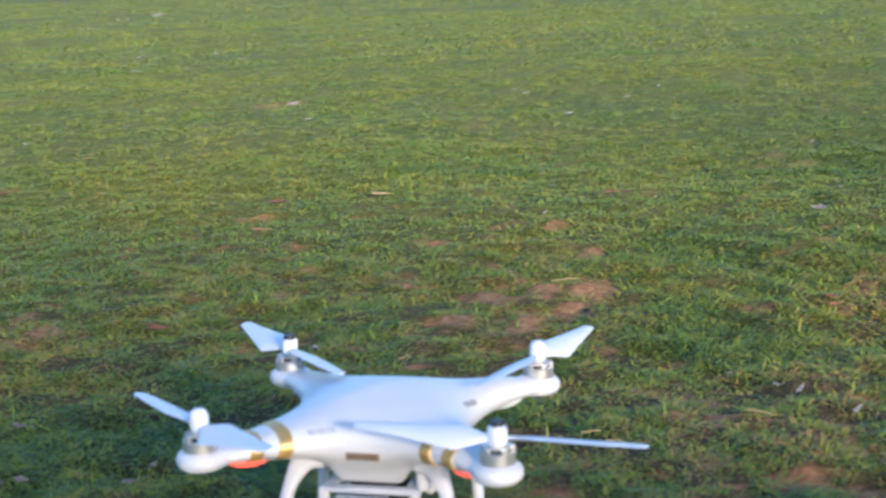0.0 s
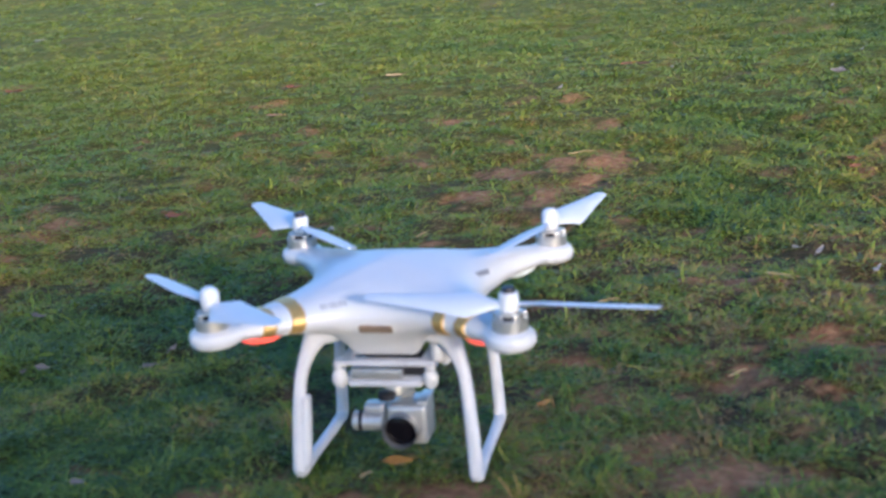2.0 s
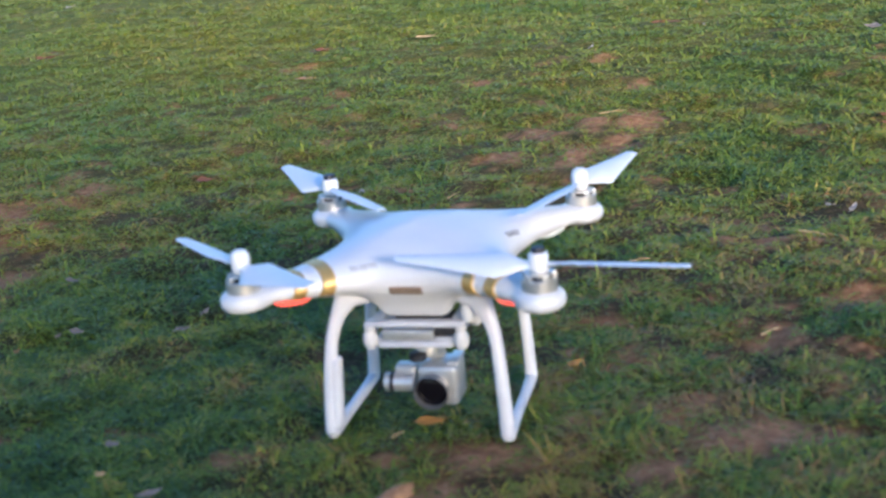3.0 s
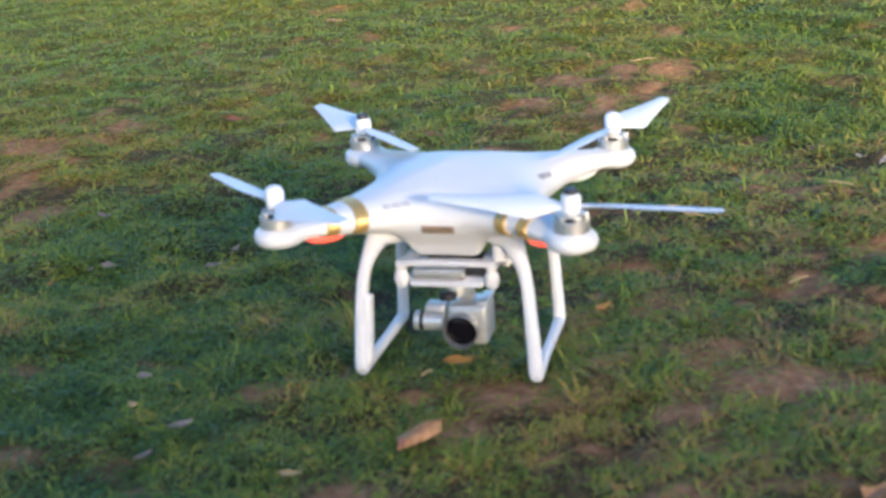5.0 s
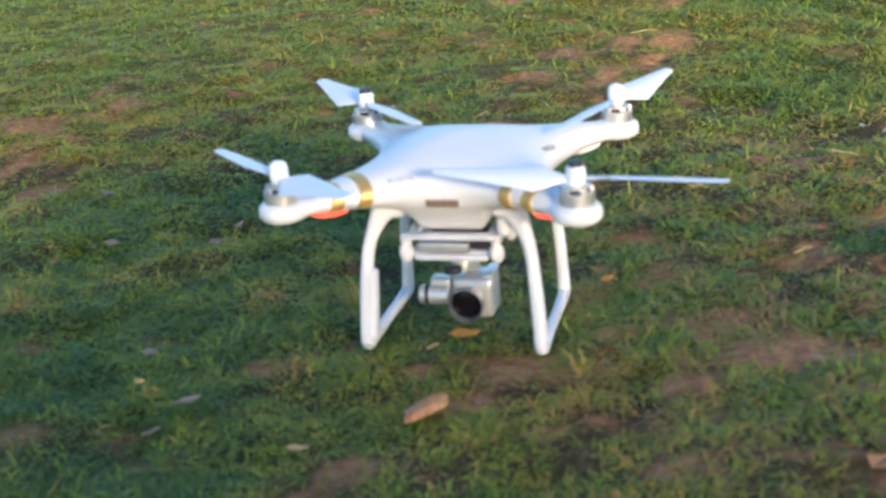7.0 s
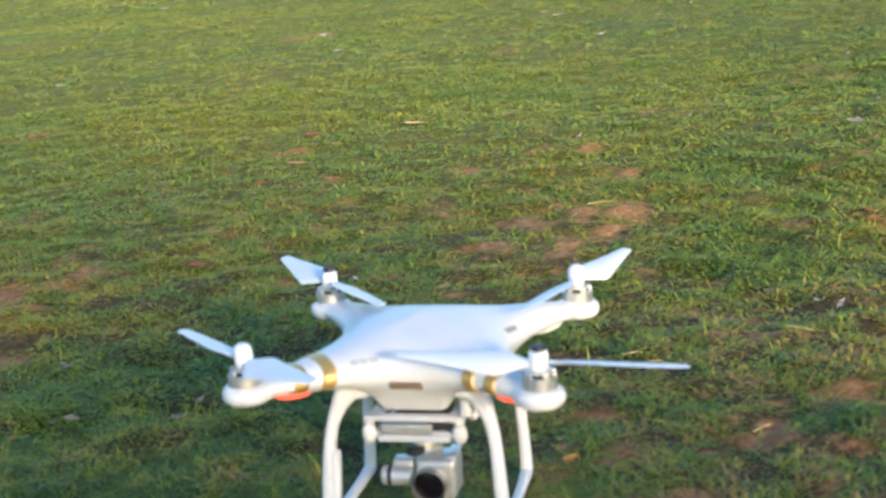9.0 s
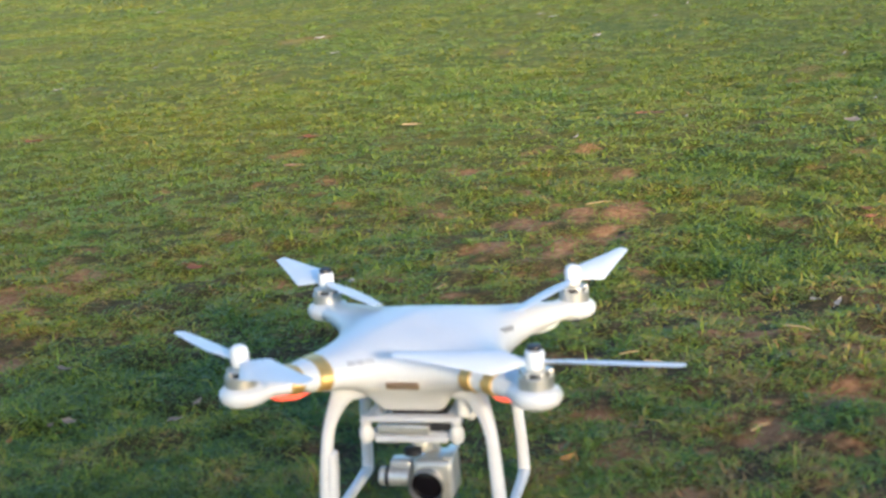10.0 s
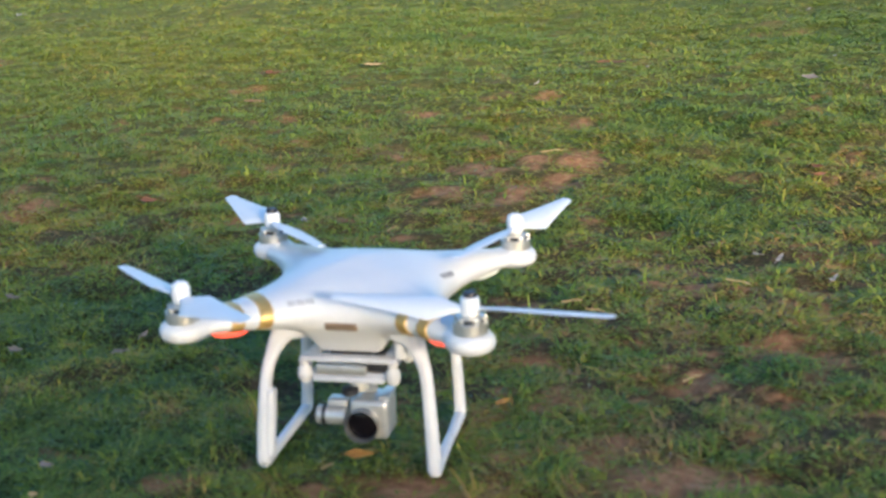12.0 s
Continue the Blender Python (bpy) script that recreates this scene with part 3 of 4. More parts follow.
def blade_mesh(turn_way, rise):
    """One propeller blade along +x, twisted and tapering; turn_way 1 turns anticlockwise."""
    bm = bmesh.new()
    rings = []
    stations = [(0.005, 0.009, 0.0042, 16), (0.012, 0.012, 0.0036, 22), (0.018, 0.019, 0.0030, 21), (0.030, 0.0315, 0.0024, 21), (0.034, 0.0320, 0.0022, 19),
                (0.060, 0.0255, 0.0019, 15), (0.085, 0.0195, 0.0016, 11), (0.105, 0.0150, 0.0013, 8), (0.1165, 0.0125, 0.0011, 7), (0.1190, 0.0090, 0.0009, 7)]
    rows = []
    for a, b in zip(stations, stations[1:]):
        rows += [tuple(p + (q - p) * k / 3 for p, q in zip(a, b)) for k in range(3)]
    rows.append(stations[-1])
    for r, chord, thick, pitch in rows:
        a = radians(pitch)
        ring = []
        for i in range(14):
            w = 2 * math.pi * i / 14
            c, s = math.cos(w), math.sin(w)
            along = chord * (0.5 * c - 0.11)         # + is the leading edge
            up = thick * 0.5 * s + 0.06 * chord * (1 - c * c)
            y = along * math.cos(a) - up * math.sin(a)
            z = along * math.sin(a) + up * math.cos(a) + rise * r
            ring.append(bm.verts.new((r, turn_way * y, z)))
        rings.append(ring)
    for a, b in zip(rings, rings[1:]):
        for i in range(14):
            j = (i + 1) % 14
            bm.faces.new((a[i], a[j], b[j], b[i]))
    bm.faces.new(rings[0][::-1])
    bm.faces.new(rings[-1])
    return bm


def build_propeller(drone, x, y, degrees, turn_way, nut, lean=0.0, rise=0.02):
    hub_z = 0.1775
    if nut:
        outline = [(0.0050, -0.0050), (0.0076, -0.0042), (0.0080, 0.0), (0.0080, 0.0080), (0.0072, 0.0100), (0.0055, 0.0106)]
    else:
        outline = [(0.0050, -0.0050), (0.0070, -0.0035), (0.0080, 0.0000), (0.0082, 0.0040), (0.0083, 0.0070), (0.0078, 0.0105), (0.0064, 0.0132), (0.0038, 0.0148), (0.0008, 0.0153)]
    prop = part("propeller", lathe(outline), white_prop, drone, "white plastic two-bladed propeller")
    prop.matrix_local = pose(x, y, hub_z, 0, 0, degrees) @ pose(0, 0, 0, 0, lean, 0)
    for half in (0, 180):
        b = part("blade", blade_mesh(turn_way, rise), white_prop, prop)
        b.matrix_local = pose(0, 0, 0, 0, 0, half)
    if nut:
        part("hub_nut", lathe([(0.0050, 0.0102), (0.0058, 0.0108), (0.0058, 0.0130), (0.0048, 0.0146), (0.002, 0.0150)]), black_plastic, prop, "black hub nut")
    return prop


def build_motor(drone, x, y):
    m = part("motor", lathe([(0.0150, 0.1545), (0.0150, 0.1566), (0.0138, 0.1568), (0.0145, 0.1574), (0.0145, 0.1668), (0.0140, 0.1674), (0.0112, 0.1674), (0.0110, 0.1660)], (x, y, 0)),
             motor_metal, drone, "silver brushed metal motor can")
    part("motor_winding", lathe([(0.0108, 0.1655), (0.0108, 0.1700), (0.0085, 0.1704)], (x, y, 0)), dark_metal, m, "dark copper-wound motor core")
    for i in range(5):
        a = 2 * math.pi * i / 5 + 0.35
        bm = rounded_box((0.0042, 0.0062, 0.0050), (0, 0, 0), 0.0010, 2)
        bmesh.ops.transform(bm, matrix=Matrix.Translation((x + 0.0118 * math.cos(a), y + 0.0118 * math.sin(a), 0.1692)) @ Matrix.Rotation(a, 4, 'Z'), verts=bm.verts)
        part("motor_spoke", bm, motor_metal, m)
    part("motor_shaft", lathe([(0.0110, 0.1700), (0.0118, 0.1706), (0.0118, 0.1718), (0.0065, 0.1726), (0.0065, 0.1740)], (x, y, 0)), motor_metal, m)
    return m


def stripe(drone, sx, sy, at, half):
    """A foil band that hugs an arm."""
    def f(x, y, z):
        u = (x * sx + y * sy) / math.sqrt(2)
        return np.maximum(np.maximum(shell_field(x, y, z) - 0.0006, np.abs(u - at + 0.2 * (z - 0.155)) - half), 0.1412 - z)
    c = at / math.sqrt(2)
    return part("gold_stripe", surface_net("gold_stripe", f, (sx * c - 0.034, sy * c - 0.034, 0.112), (sx * c + 0.034, sy * c + 0.034, 0.182), 0.0011),
                gold_foil, drone, "shiny gold foil band round the arm")


def build_leg(gear, side, front):
    y0 = -0.052 if front else 0.050
    if front:
        rows = [(side * 0.046, y0, 0.134, 0.0140, 0.0100), (side * 0.0580, y0 - 0.004, 0.127, 0.0105, 0.0084), (side * 0.0672, -0.061, 0.110, 0.0066, 0.0064),
                (side * 0.0725, -0.065, 0.092, 0.0055, 0.0058), (side * 0.0755, -0.069, 0.065, 0.0057, 0.0058), (side * 0.0775, -0.071, 0.035, 0.0061, 0.0060),
                (side * 0.0788, -0.072, 0.009, 0.0064, 0.0062)]
    else:
        rows = [(side * 0.052, y0, 0.130, 0.0120, 0.0090), (side * 0.062, y0 + 0.003, 0.120, 0.0080, 0.0072), (side * 0.069, 0.055, 0.104, 0.0056, 0.0058),
                (side * 0.0730, 0.057, 0.085, 0.0053, 0.0054), (side * 0.0752, 0.058, 0.055, 0.0053, 0.0054), (side * 0.0765, 0.059, 0.025, 0.0055, 0.0056),
                (side * 0.0770, 0.058, 0.009, 0.0058, 0.0056)]
    leg = part("front_leg" if front else "rear_leg", tube(rows), white_leg, gear)
    if front and side < 0:
        # antenna cover thickening the lower leg on its inner side
        part("antenna_cover", tube([(side * 0.0690, -0.0680, 0.074, 0.0040, 0.0058), (side * 0.0705, -0.0700, 0.048, 0.0046, 0.0060), (side * 0.0728, -0.0712, 0.016, 0.0046, 0.0060)], square=4.0),
             white_leg, leg)
    return leg


def build_gimbal(drone):
    g = part("gimbal", rounded_box((0.090, 0.012, 0.0050), (0, -0.053, 0.1025), 0.002), gimbal_white, drone, "white and silver camera gimbal")
    for sx in (-1, 1):
        part("plate_arm", rounded_box((0.011, 0.060, 0.0042), (sx * 0.036, -0.020, 0.1025), 0.0015), gimbal_white, g)
    part("mount_block", rounded_box((0.040, 0.050, 0.010), (0, -0.018, 0.1055), 0.002), dark_metal, g, "dark mounting block")
    part("lower_plate", rounded_box((0.074, 0.058, 0.0055), (0, -0.026, 0.0865), 0.002), gimbal_white, g)
    part("front_rail", rounded_box((0.046, 0.006, 0.0085), (-0.006, -0.058, 0.0940), 0.0015), gimbal_silver, g, "silver front rail")
    part("lower_rail", rounded_box((0.066, 0.007, 0.006), (0.0, -0.056, 0.0845), 0.0018), gimbal_white, g)
    part("circuit_board", rounded_box((0.020, 0.036, 0.010), (0.0265, -0.037, 0.0965), 0.001), black_plastic, g, "black circuit board cover")
    for sx in (-1, 1):
        for y in (-0.056, 0.004):
            part("rubber_damper", lathe([(0.0035, 0.0805), (0.0060, 0.0835), (0.0068, 0.0880), (0.0062, 0.0935), (0.0042, 0.0960), (0.0048, 0.0995), (0.0052, 0.1015)], (sx * 0.0405, y, 0), segments=20),
                 rubber, g, "pale rubber damper ball")
    part("side_bracket", lathe([(0.0050, 0.1040), (0.0062, 0.1055), (0.0062, 0.1175), (0.0052, 0.1195)], (0.047, -0.050, 0), segments=20), rubber, g)
    part("yaw_motor", lathe([(0.0090, 0.0660), (0.0105, 0.0670), (0.0105, 0.0800), (0.0085, 0.0830)], (0.004, -0.034, 0)), gimbal_silver, g, "silver yaw motor")
    part("black_collar", lathe([(0.0075, 0.0640), (0.0078, 0.0642), (0.0078, 0.0700), (0.0070, 0.0705)], (-0.0025, -0.046, 0.002), segments=20), black_plastic, g)
    part("gimbal_arm", tube([(0.006, -0.036, 0.070, 0.006, 0.0045), (0.010, -0.020, 0.062, 0.006, 0.0045), (0.008, -0.010, 0.048, 0.006, 0.0045), (-0.010, -0.012, 0.044, 0.006, 0.0045), (-0.022, -0.026, 0.044, 0.006, 0.0045)], square=3.5),
         gimbal_silver, g)
    cam_body = part("camera_body", rounded_box((0.036, 0.036, 0.037), (0.0145, -0.032, 0.0425), 0.0045, 4), gimbal_silver, g, "silver box camera")
    cx, cz = 0.0092, 0.0388
    part("lens_barrel", lathe([(0.0155, -0.002), (0.0158, 0.0), (0.0158, 0.0068), (0.0156, 0.0078), (0.0150, 0.0080), (0.0145, 0.0050), (0.0140, 0.0005)], (cx, -0.050, cz), (0, -1, 0), 40, False), lens_ring_metal, cam_body, "dark grey lens barrel")
    part("lens_glass", lathe([(0.0140, 0.0), (0.0137, 0.0010), (0.0100, 0.0022), (0.005, 0.0030), (0.001, 0.0032)], (cx, -0.0505, cz), (0, -1, 0), 40), lens_glass, cam_body, "black glossy lens glass")
    part("top_fin", rounded_box((0.010, 0.030, 0.004), (0.028, -0.031, 0.0620), 0.0012), gimbal_silver, cam_body)
    pitch = part("pitch_motor", lathe([(0.0070, -0.0165), (0.0085, -0.0155), (0.0088, -0.0020), (0.0088, 0.0105), (0.0070, 0.0120)], (-0.0185, -0.044, 0.0440), (1, 0, 0)), gimbal_silver, g, "silver pitch motor")
    part("motor_band", lathe([(0.0090, -0.0105), (0.0092, -0.0100), (0.0092, -0.0075), (0.0090, -0.0070)], (-0.0185, -0.044, 0.0440), (1, 0, 0)), black_plastic, pitch)
    part("motor_cover", rounded_box((0.019, 0.016, 0.010), (-0.016, -0.036, 0.0535), 0.0025), gimbal_silver, g)
    return g


def print_mark(drone, sx, sy, start, end, z0, z1, side, strokes, slope, material):
    """Small grey print on the flank of an arm, as plain strokes."""
    step = (end - start) / strokes

    def f(x, y, z):
        u = (x * sx + y * sy) / math.sqrt(2)
        v = (x * sy - y * sx) / math.sqrt(2) * side
        stroke = np.abs((u - start) % step - step / 2) - step * 0.36
        zz = z - slope * (u - start)
        inside = np.maximum(np.maximum(start - u, u - end), np.maximum(z0 - zz, zz - z1))
        return np.maximum(np.maximum(shell_field(x, y, z) - 0.0003, -v), np.maximum(stroke, inside))
    c = (start + end) / 2 / math.sqrt(2)
    return part("print_mark", surface_net("print_mark", f, (sx * c - 0.042, sy * c - 0.042, z0 - 0.006), (sx * c + 0.042, sy * c + 0.042, z1 + 0.004), 0.0008),
                material, drone, "small grey printed mark")


def build_drone():
    d = new("quadcopter_drone")
    d.empty_display_size = 0.1
    part("body_shell", surface_net("body_shell", shell_field, (-0.155, -0.155, 0.104), (0.155, 0.155, 0.192), 0.002), white_shell, d)
    # maker's plate on the front
    def plate(x, y, z):
        return np.maximum(np.maximum(shell_field(x, y, z) - 0.0012, np.abs(x - 0.001) - 0.0142), np.maximum(np.abs(z - 0.1403) - 0.0036, y + 0.03))
    part("badge_plate", surface_net("badge_plate", plate, (-0.0165, -0.092, 0.134), (0.0175, -0.050, 0.147), 0.0006), badge_foil, d, "dull gold badge plate")
    for sx in (-1, 1):
        for at in (0.1085, 0.1325):
            stripe(d, sx, -1, at, 0.0058)
    for sx in (-1, 1):
        for sy in (-1, 1):
            build_motor(d, sx * ARM, sy * ARM)
            a = math.degrees(math.atan2(sy, sx))
            led = tube([(-0.022, 0, 0.0020, 0.0030, 0.006), (-0.009, 0, 0.0, 0.0050, 0.0095), (0.006, 0, 0.0, 0.0050, 0.0095), (0.014, 0, 0.0015, 0.0035, 0.0075)], 5, 16, 2.2)
            bmesh.ops.transform(led, matrix=pose(sx * 0.0970, sy * 0.0970, 0.1402, 0, -7, a), verts=led.verts)
            part("lamp_cover", led, red_led if sy < 0 else pale_led, d, "glowing red lamp cover" if sy < 0 else "pale unlit lamp cover")
    for sx, sy, deg, way, nut, lean, rise in ((-1, -1, 138, 1, False, 2.3, 0.05), (1, -1, -6, -1, True, 0.4, 0.02), (-1, 1, 130, -1, True, 0, 0.02), (1, 1, 72, 1, False, 0, 0.015)):
        build_propeller(d, sx * ARM, sy * ARM, deg, way, nut, lean, rise)
    for side in (-1, 1):
        gear = part("landing_gear", tube([(side * 0.0788, -0.071, 0.0065, 0.0060, 0.0055), (side * 0.0782, -0.03, 0.0060, 0.0048, 0.0048), (side * 0.0776, 0.02, 0.0060, 0.0048, 0.0048), (side * 0.0770, 0.058, 0.0070, 0.0054, 0.0052)], ref=(0, 0, 1)),
                    white_leg, d, "white plastic landing skid with two legs")
        build_leg(gear, side, True)
        build_leg(gear, side, False)
    build_gimbal(d)
    print_mark(d, 1, 1, 0.055, 0.076, 0.1612, 0.1652, 1, 5, -0.16, grey_mark)
    print_mark(d, -1, -1, 0.067, 0.089, 0.1598, 0.1638, -1, 6, -0.05, faint_mark)
    d.matrix_world = pose(-0.0018, -0.0018, 0, -0.63, 0.63, 0)   # leans a little on the uneven lawn
    return tagged(d, "white plastic quadcopter drone with gold stripes, standing on grass", "drone")


drone = build_drone()


# ---- unseen trees, added on the sun's side to keep this part of the lawn in shade ----
bark = surface("tree_bark", (0.16, 0.12, 0.09), 0.9, vary=0.4, scale=9, bump=0.6, fine=60)
tree_leaf = leaf_material("tree_leaf", (0.045, 0.09, 0.02), (0.09, 0.14, 0.035), 0.3)


def tree_meshes(height, spread, seed):
    rng = np.random.default_rng(seed)
    rnd = random.Random(seed)
    fork = height * 0.30
    trunk = tube([(0, 0, -0.1, 0.12, 0.12), (0.05, 0.02, fork * 0.5, 0.09, 0.09), (0.02, 0.05, fork, 0.08, 0.08), (-0.05, 0.0, height * 0.62, 0.045, 0.045), (0.0, 0.05, height * 0.88, 0.02, 0.02)], 5, 12, 2.0)
    limbs, tips = [], [(0, 0, height * 0.72)]
    for i in range(9):
        a = 2.4 * i + rnd.uniform(-0.3, 0.3)
        r, z = spread * rnd.uniform(0.55, 0.85), height * rnd.uniform(0.42, 0.80)
        tip = (r * math.cos(a), r * math.sin(a), z)
        base = fork * 0.9 + 0.08 * i * height / 3
        limbs.append(tube([(0, 0, base, 0.055, 0.055), (tip[0] * 0.45, tip[1] * 0.45, (base + z) / 2 + 0.1, 0.038, 0.038), (*tip, 0.012, 0.012)], 4, 8, 2.0))
        tips.append(tip)
    count = 1500
    pick = rng.integers(0, len(tips), count)
    centre = np.array(tips)[pick] + rng.normal(0, 1, (count, 3)) * np.array([0.24, 0.24, 0.15]) * spread
    centre[:, 2] = np.clip(centre[:, 2], height * 0.22, height)
    u = rng.normal(0, 1, (count, 3))
    u /= np.linalg.norm(u, axis=1)[:, None]
    v = np.cross(u, rng.normal(0, 1, (count, 3)))
    v /= np.linalg.norm(v, axis=1)[:, None]
    size = rng.uniform(0.07, 0.17, (count, 1))
    verts = np.stack([centre - u * size, centre - v * size * 0.45, centre + u * size, centre + v * size * 0.45], 1).reshape(-1, 3)
    faces = np.arange(4 * count)
    return trunk, limbs, mesh_from("crown", verts, faces, np.full(count, 4))


def build_shade_tree(x, y, height, spread, seed):
    t = new("tree")
    trunk, limbs, crown = tree_meshes(height, spread, seed)
    stem_part = part("trunk", trunk, bark, t)
    for limb in limbs:
        part("limb", limb, bark, stem_part)
    part("crown", crown, tree_leaf, t, smooth=False)
    t.matrix_world = pose(x, y, 0, 0, 0, 57 * seed)
    return tagged(t, "small broad leafy green tree, added out of view to shade the lawn", "tree", "trees beside the lawn")


ROW = Vector((-sun_dir.y, sun_dir.x, 0)).normalized()
AWAY = Vector((sun_dir.x, sun_dir.y, 0)).normalized()
# invented row out of view, placed and sized to shape the sunlight
for k, (along, away, height, spread) in enumerate(((-7.0, 7.4, 3.2, 1.6), (-4.4, 7.1, 3.3, 1.7), (-1.9, 7.2, 3.8, 1.6), (-0.2, 7.0, 3.15, 1.5), (3.1, 7.2, 3.15, 1.6), (6.3, 7.5, 3.5, 1.8), (9.6, 7.4, 4.2, 2.0), (13.2, 7.5, 4.6, 2.1))):
    spot = ROW * along + AWAY * away * 1.25
    build_shade_tree(spot.x, spot.y, height * 0.78, spread, k + 1)


# ---- fallen leaves, feathers and straws on the lawn ----
def leaf_mesh(name, length, width, curl, fold, seed, thick=0.0006, blunt=1.15):
    """A pointed oval leaf along x with a folded midrib, curled along its length, its edge uneven."""
    rng = random.Random(seed)
    bm = bmesh.new()
    n, m = 12, 6
    top, low = [], []
    wave = [rng.uniform(-1, 1) for _ in range(4)]
    for i in range(n + 1):
        t = i / n
        half = width / 2 * (math.sin(math.pi * (0.02 + 0.96 * t ** (0.75 + 0.25 * wave[3]))) ** blunt) * (1 + 0.22 * math.sin(9 * t + wave[0] * 3)) + 0.0002
        row_t, row_l = [], []
        for j in range(m + 1):
            v = 2 * j / m - 1
            x = (t - 0.5) * length
            y = v * half + 0.04 * length * wave[1] * math.sin(math.pi * t)
            z = curl * length * (2 * t - 1) ** 2 + fold * abs(v) * half + 0.05 * length * wave[2] * math.sin(5 * t + 2 * v) * abs(v)
            row_t.append(bm.verts.new((x, y, z + thick)))
            row_l.append(bm.verts.new((x, y, z)))
        top.append(row_t), low.append(row_l)
    for i in range(n):
        for j in range(m):
            bm.faces.new((top[i][j], top[i + 1][j], top[i + 1][j + 1], top[i][j + 1]))
            bm.faces.new((low[i][j], low[i][j + 1], low[i + 1][j + 1], low[i + 1][j]))
    for i in range(n):
        bm.faces.new((top[i][0], low[i][0], low[i + 1][0], top[i + 1][0]))
        bm.faces.new((top[i][m], top[i + 1][m], low[i + 1][m], low[i][m]))
    for j in range(m):
        bm.faces.new((top[0][j], top[0][j + 1], low[0][j + 1], low[0][j]))
        bm.faces.new((top[n][j], low[n][j], low[n][j + 1], top[n][j + 1]))
    bmesh.ops.recalc_face_normals(bm, faces=bm.faces)
    return bm


def curled_leaf_mesh(length, radius, sweep, skew, seed, thick=0.0009):
    """A dry leaf rolled half round its long side: an arched sheet with slanting, ragged ends."""
    rng = random.Random(seed)
    bm = bmesh.new()
    n, m = 14, 12
    rag = [[rng.uniform(-1, 1) for _ in range(m + 1)] for _ in range(2)]
    sheets = []
    for lift in (thick, 0.0):
        rows = []
        for i in range(n + 1):
            u = 2 * i / n - 1
            row = []
            for j in range(m + 1):
                v = 2 * j / m - 1
                a = radians(sweep) * v * (1 - 0.12 * u * u)
                r = radius * (1 + 0.10 * math.sin(3 * u + 1) + 0.05 * math.sin(7 * v + 2 * u)) + lift
                x = 0.5 * length * u + skew * v + 0.0016 * rag[u > 0][j] * abs(u) ** 4
                row.append(bm.verts.new((x, r * math.sin(a), r * math.cos(a) - radius * math.cos(radians(sweep)) + 0.002 * u)))
            rows.append(row)
        sheets.append(rows)
    top, low = sheets
    for i in range(n):
        for j in range(m):
            bm.faces.new((top[i][j], top[i + 1][j], top[i + 1][j + 1], top[i][j + 1]))
            bm.faces.new((low[i][j], low[i][j + 1], low[i + 1][j + 1], low[i + 1][j]))
        bm.faces.new((top[i][0], low[i][0], low[i + 1][0], top[i + 1][0]))
        bm.faces.new((top[i][m], top[i + 1][m], low[i + 1][m], low[i][m]))
    for j in range(m):
        bm.faces.new((top[0][j], top[0][j + 1], low[0][j + 1], low[0][j]))
        bm.faces.new((top[n][j], low[n][j], low[n][j + 1], top[n][j + 1]))
    return bm


def stem(length, radius, bend=0.1):
    return tube([(-length / 2, 0, 0, radius, radius), (-length / 6, bend * length * 0.5, 0, radius, radius), (length / 6, bend * length * 0.4, 0.001, radius * 0.9, radius * 0.9), (length / 2, 0, 0, radius * 0.6, radius * 0.6)], 4, 8, 2.0, (0, 0, 1))


def rest_on_lawn(ob, x, y, yaw, lift, tilt=(0, 0)):
    z = float(ground_height(np.array([x]), np.array([y]))[0])
    ob.matrix_world = pose(x, y, z + lift, tilt[0], tilt[1], yaw)


def fallen_leaf(x, y, length, width, yaw, lift, material, label, curl=0.10, fold=0.35, tilt=(0, 0), stalk=False, name="dry_leaf", group="fallen leaves on the lawn", blunt=1.15):
    seed = int(abs(x * 7919 + y * 104729) * 10)
    ob = new(name)
    ob.empty_display_size = 0.01
    part("blade", leaf_mesh(name, length, width, curl, fold, seed, blunt=blunt), material, ob)
    if stalk:
        st = stem(length * 0.4, max(0.0006, length * 0.016))
        bmesh.ops.translate(st, vec=(-length * 0.66, 0, curl * length), verts=st.verts)
        part("stalk", st, material, ob)
    rest_on_lawn(ob, x, y, yaw, lift, tilt)
    return tagged(ob, label, "leaf", group)


def feather(x, y, length, yaw, material=None, label="small pale downy feather lying on the lawn"):
    ob = new("feather")
    ob.empty_display_size = 0.01
    seed = int(abs(x * 6007 + y * 3011) * 10)
    part("vane", leaf_mesh("vane", length, length * 0.34, 0.16, 0.2, seed, 0.0004), material or pale_leaf, ob)
    part("quill", stem(length * 1.15, length * 0.022), pale_leaf, ob)
    rest_on_lawn(ob, x, y, yaw, 0.008, (8, -6))
    return tagged(ob, label, "feather", "feathers on the lawn")


def straw_stalk(x, y, length, yaw):
    ob = part("straw", stem(length, 0.0010, 0.06), straw, None)
    rest_on_lawn(ob, x, y, yaw, 0.010, (0, 4))
    return tagged(ob, "dry yellow straw lying on the grass", "straw", "straws on the lawn")


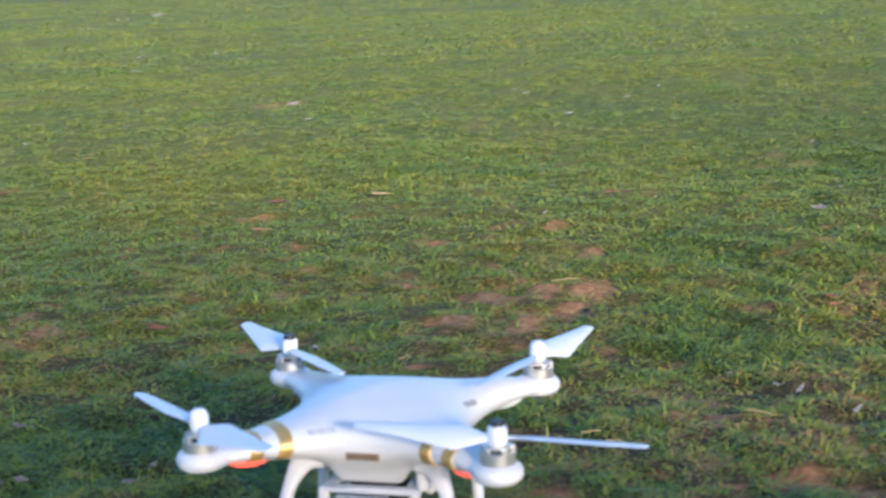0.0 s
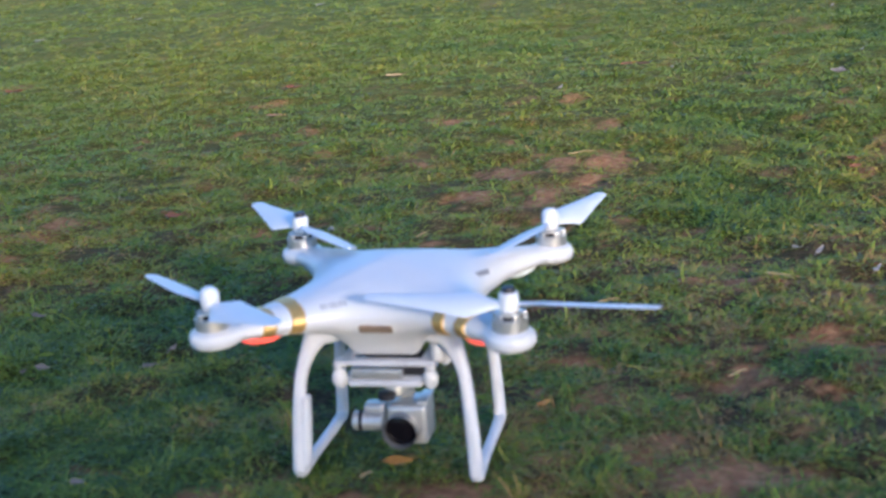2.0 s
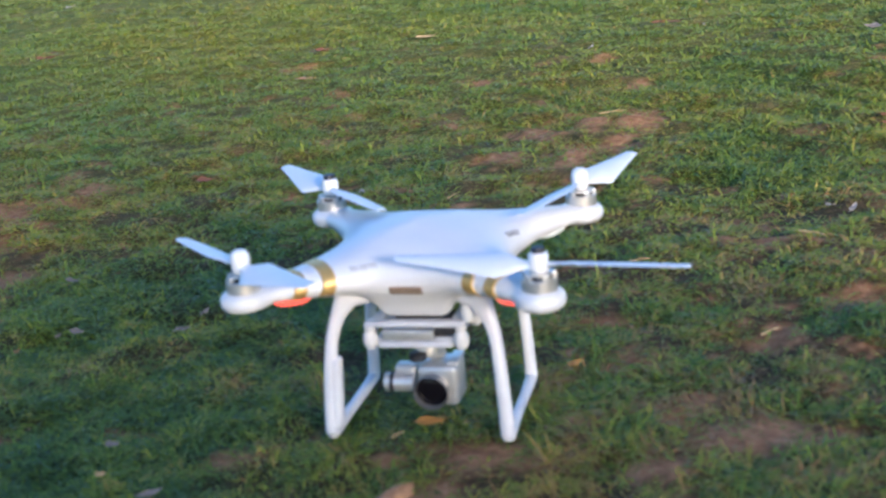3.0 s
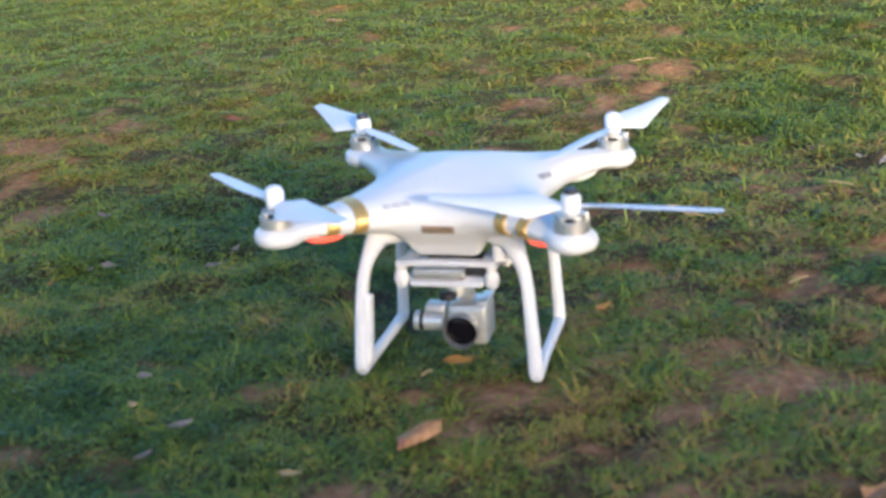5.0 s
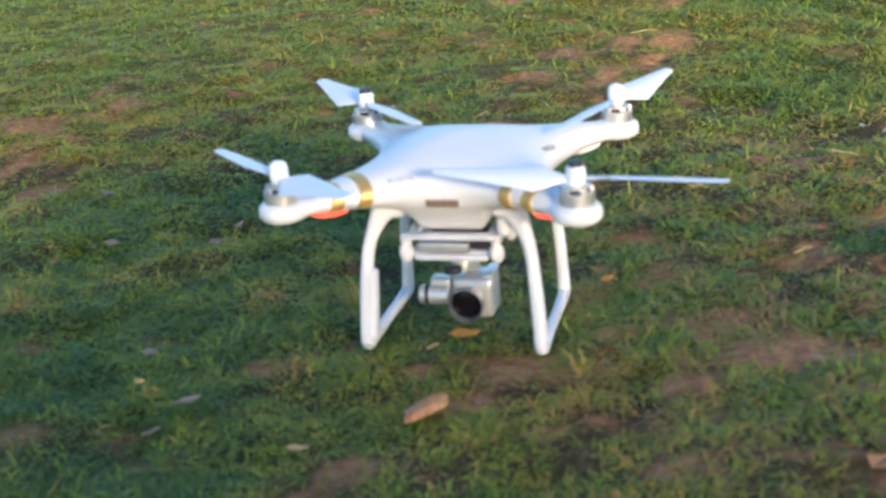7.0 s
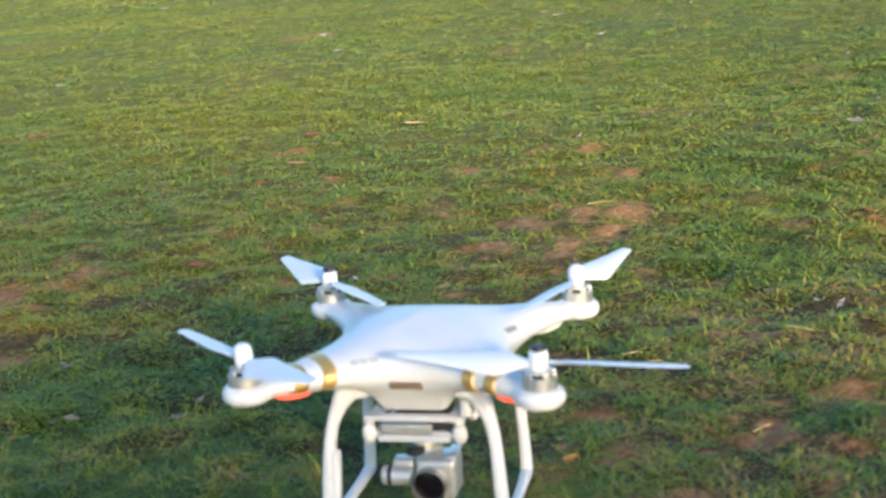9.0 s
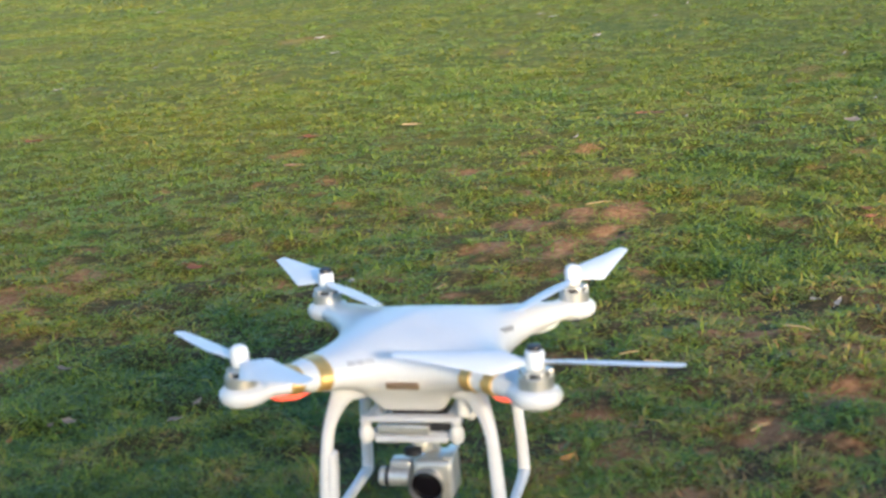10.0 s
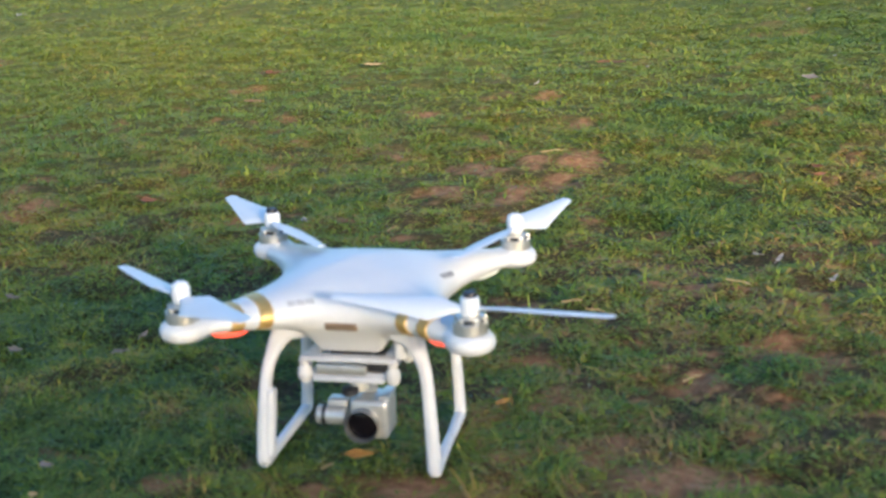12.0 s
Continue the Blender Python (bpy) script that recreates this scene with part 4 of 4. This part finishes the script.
# the big curled leaf before the drone, and smaller ones about it
big_leaf = new("dry_leaf")
big_leaf.empty_display_size = 0.01
part("blade", curled_leaf_mesh(0.038, 0.0135, 60, 0.0045, 3), brown_leaf, big_leaf)
part("stalk", tube([(-0.0170, -0.0100, 0.0050, 0.0019, 0.0019), (-0.0205, -0.0175, 0.0075, 0.0017, 0.0017), (-0.0250, -0.0270, 0.0070, 0.0014, 0.0014)], 4, 8, 2.0, (0, 0, 1)), red_stalk, big_leaf, "thin reddish leaf stalk")
rest_on_lawn(big_leaf, 0.002, -0.183, 35, 0.010, (-6, -4))
tagged(big_leaf, "large curled dry brown leaf in front of the drone", "leaf", "fallen leaves on the lawn")
fallen_leaf(0.001, -0.050, 0.030, 0.0105, 12, 0.01, orange_leaf, "narrow orange dry leaf under the drone", 0.04, 0.1, (14, 0))
fallen_leaf(0.111, 0.093, 0.021, 0.00648, 62, 0.008, orange_leaf, "small orange dry leaf beside the landing skid", 0.1, 0.3, (25, 0))
fallen_leaf(-0.084, -0.257, 0.020, 0.0052, 8, 0.008, straw, "small tan dry leaf in the grass", 0.06, 0.3, (15, 0))
fallen_leaf(-0.504, 0.126, 0.016, 0.00504, 95, 0.01, orange_leaf, "small orange leaf fragment in the grass", 0.1, 0.4, (20, 0))
fallen_leaf(-0.103, 0.619, 0.022, 0.0072, 5, 0.01, orange_leaf, "small orange dry leaf behind the drone", 0.1, 0.3, (20, 0))
fallen_leaf(-0.264, -0.160, 0.010, 0.0050, 20, 0.008, straw, "tiny tan leaf in the grass", 0.1, 0.3, (20, 0))
fallen_leaf(0.352, -0.252, 0.03, 0.013, 50, 0.01, brown_leaf, "pinkish brown curled dry leaf in the grass", 0.12, 0.5, (10, 0))
fallen_leaf(-0.221, -0.233, 0.018, 0.0046, 55, 0.008, grey_leaf, "pale grey dry leaf in the grass", 0.1, 0.4, (20, 0))
fallen_leaf(-0.207, -0.188, 0.025, 0.0052, 42, 0.008, grey_leaf, "bleached grey dry leaf in the grass", 0.1, 0.4, (20, 0))
fallen_leaf(-0.46, 0.183, 0.02, 0.00792, -8, 0.01, grey_leaf, "bleached grey dry leaf in the grass", 0.14, 0.5, (20, 0))
fallen_leaf(-0.483, 0.179, 0.012, 0.00432, 80, 0.008, grey_leaf, "tiny bleached leaf in the grass", 0.1, 0.4, (20, 0))
fallen_leaf(-0.278, -0.106, 0.014, 0.00648, 5, 0.008, grey_leaf, "tiny greyish leaf in the grass", 0.1, 0.3, (20, 0))
fallen_leaf(-0.559, 0.366, 0.024, 0.00648, -15, 0.009, grey_leaf, "bleached tan leaf in the grass", 0.1, 0.3, (20, 0))
fallen_leaf(-0.701, 1.728, 0.052, 0.022, -10, 0.006, brown_leaf, "flat brown dry leaf in the grass", 0.02, 0.1, (1, 0))
fallen_leaf(-0.53, 2.136, 0.05, 0.014, 10, 0.01, straw, "long tan dry leaf in the grass", 0.05, 0.3, (12, 0))
fallen_leaf(0.072, 2.064, 0.034, 0.014, -10, 0.010, dark_leaf, "dark brown dry leaf in the grass", 0.1, 0.4, (12, 0))
fallen_leaf(0.487, 1.804, 0.04, 0.018, -30, 0.014, grey_leaf, "grey curled dry leaf in the grass", 0.12, 0.5, (18, 0))
for x, y, size, yaw in ((-0.576, 0.843, 0.030, 5), (-1.569, 2.182, 0.045, 20), (-0.762, 2.046, 0.040, -10), (0.469, 1.087, 0.024, 40), (0.465, 1.128, 0.020, -20), (0.035, 2.075, 0.030, 12)):
    fallen_leaf(x, y, size, size * 0.5, yaw, 0.010, rust_leaf, "rust-brown dry leaf among the grass", 0.08, 0.3, (8, 0))
for x, y, size, yaw in ((-0.094, 1.864, 0.024, 70), (-1.253, 3.93, 0.036, 25), (-1.543, 4.671, 0.050, 35), (-0.289, 0.747, 0.022, -60), (0.392, 0.612, 0.024, 65),
                        (0.366, 0.627, 0.016, -35), (0.138, 2.037, 0.014, 80), (0.558, 2.168, 0.016, 60),
                        (0.454, 0.515, 0.020, 60)):
    feather(x, y, size, yaw)
for x, y, size, yaw in ((-0.335, 0.250, 0.018, 80), (-0.338, 0.194, 0.018, 10)):
    feather(x, y, size, yaw, grey_leaf, "small greyish downy feather lying on the lawn")
for x, y, size, yaw in ((-6.92, 14.2, 0.12, 0), (-8.14, 17.8, 0.18, 10), (-3.83, 8.40, 0.07, 20), (-3.21, 6.86, 0.06, 0), (-2.05, 3.26, 0.036, 5), (-1.93, 3.81, 0.024, 0),
                        (-8.5, 19.9, 0.25, 5), (-3.39, 8.78, 0.08, 0), (-2.94, 8.0, 0.06, 10), (-0.65, 5.14, 0.035, 0), (-0.56, 4.93, 0.04, 10), (-0.11, 4.75, 0.03, 0),
                        (-0.28, 4.06, 0.035, 20), (0.0, 5.14, 0.03, 80), (0.545, 3.115, 0.022, 70), (0.76, 5.0, 0.03, 0)):
    feather(x, y, size, yaw, label="small white feather on the far lawn")
for x, y, size, yaw in ((0.024, 1.209, 0.055, 42), (0.294, 0.172, 0.030, 55), (-0.148, 0.712, 0.030, 75), (0.34, 0.471, 0.032, -25), (0.146, 0.40, 0.026, 30), (-0.021, -0.075, 0.014, 60), (0.177, 0.37, 0.022, -10), (-0.43, 6.98, 0.06, 0)):
    straw_stalk(x, y, size, yaw)
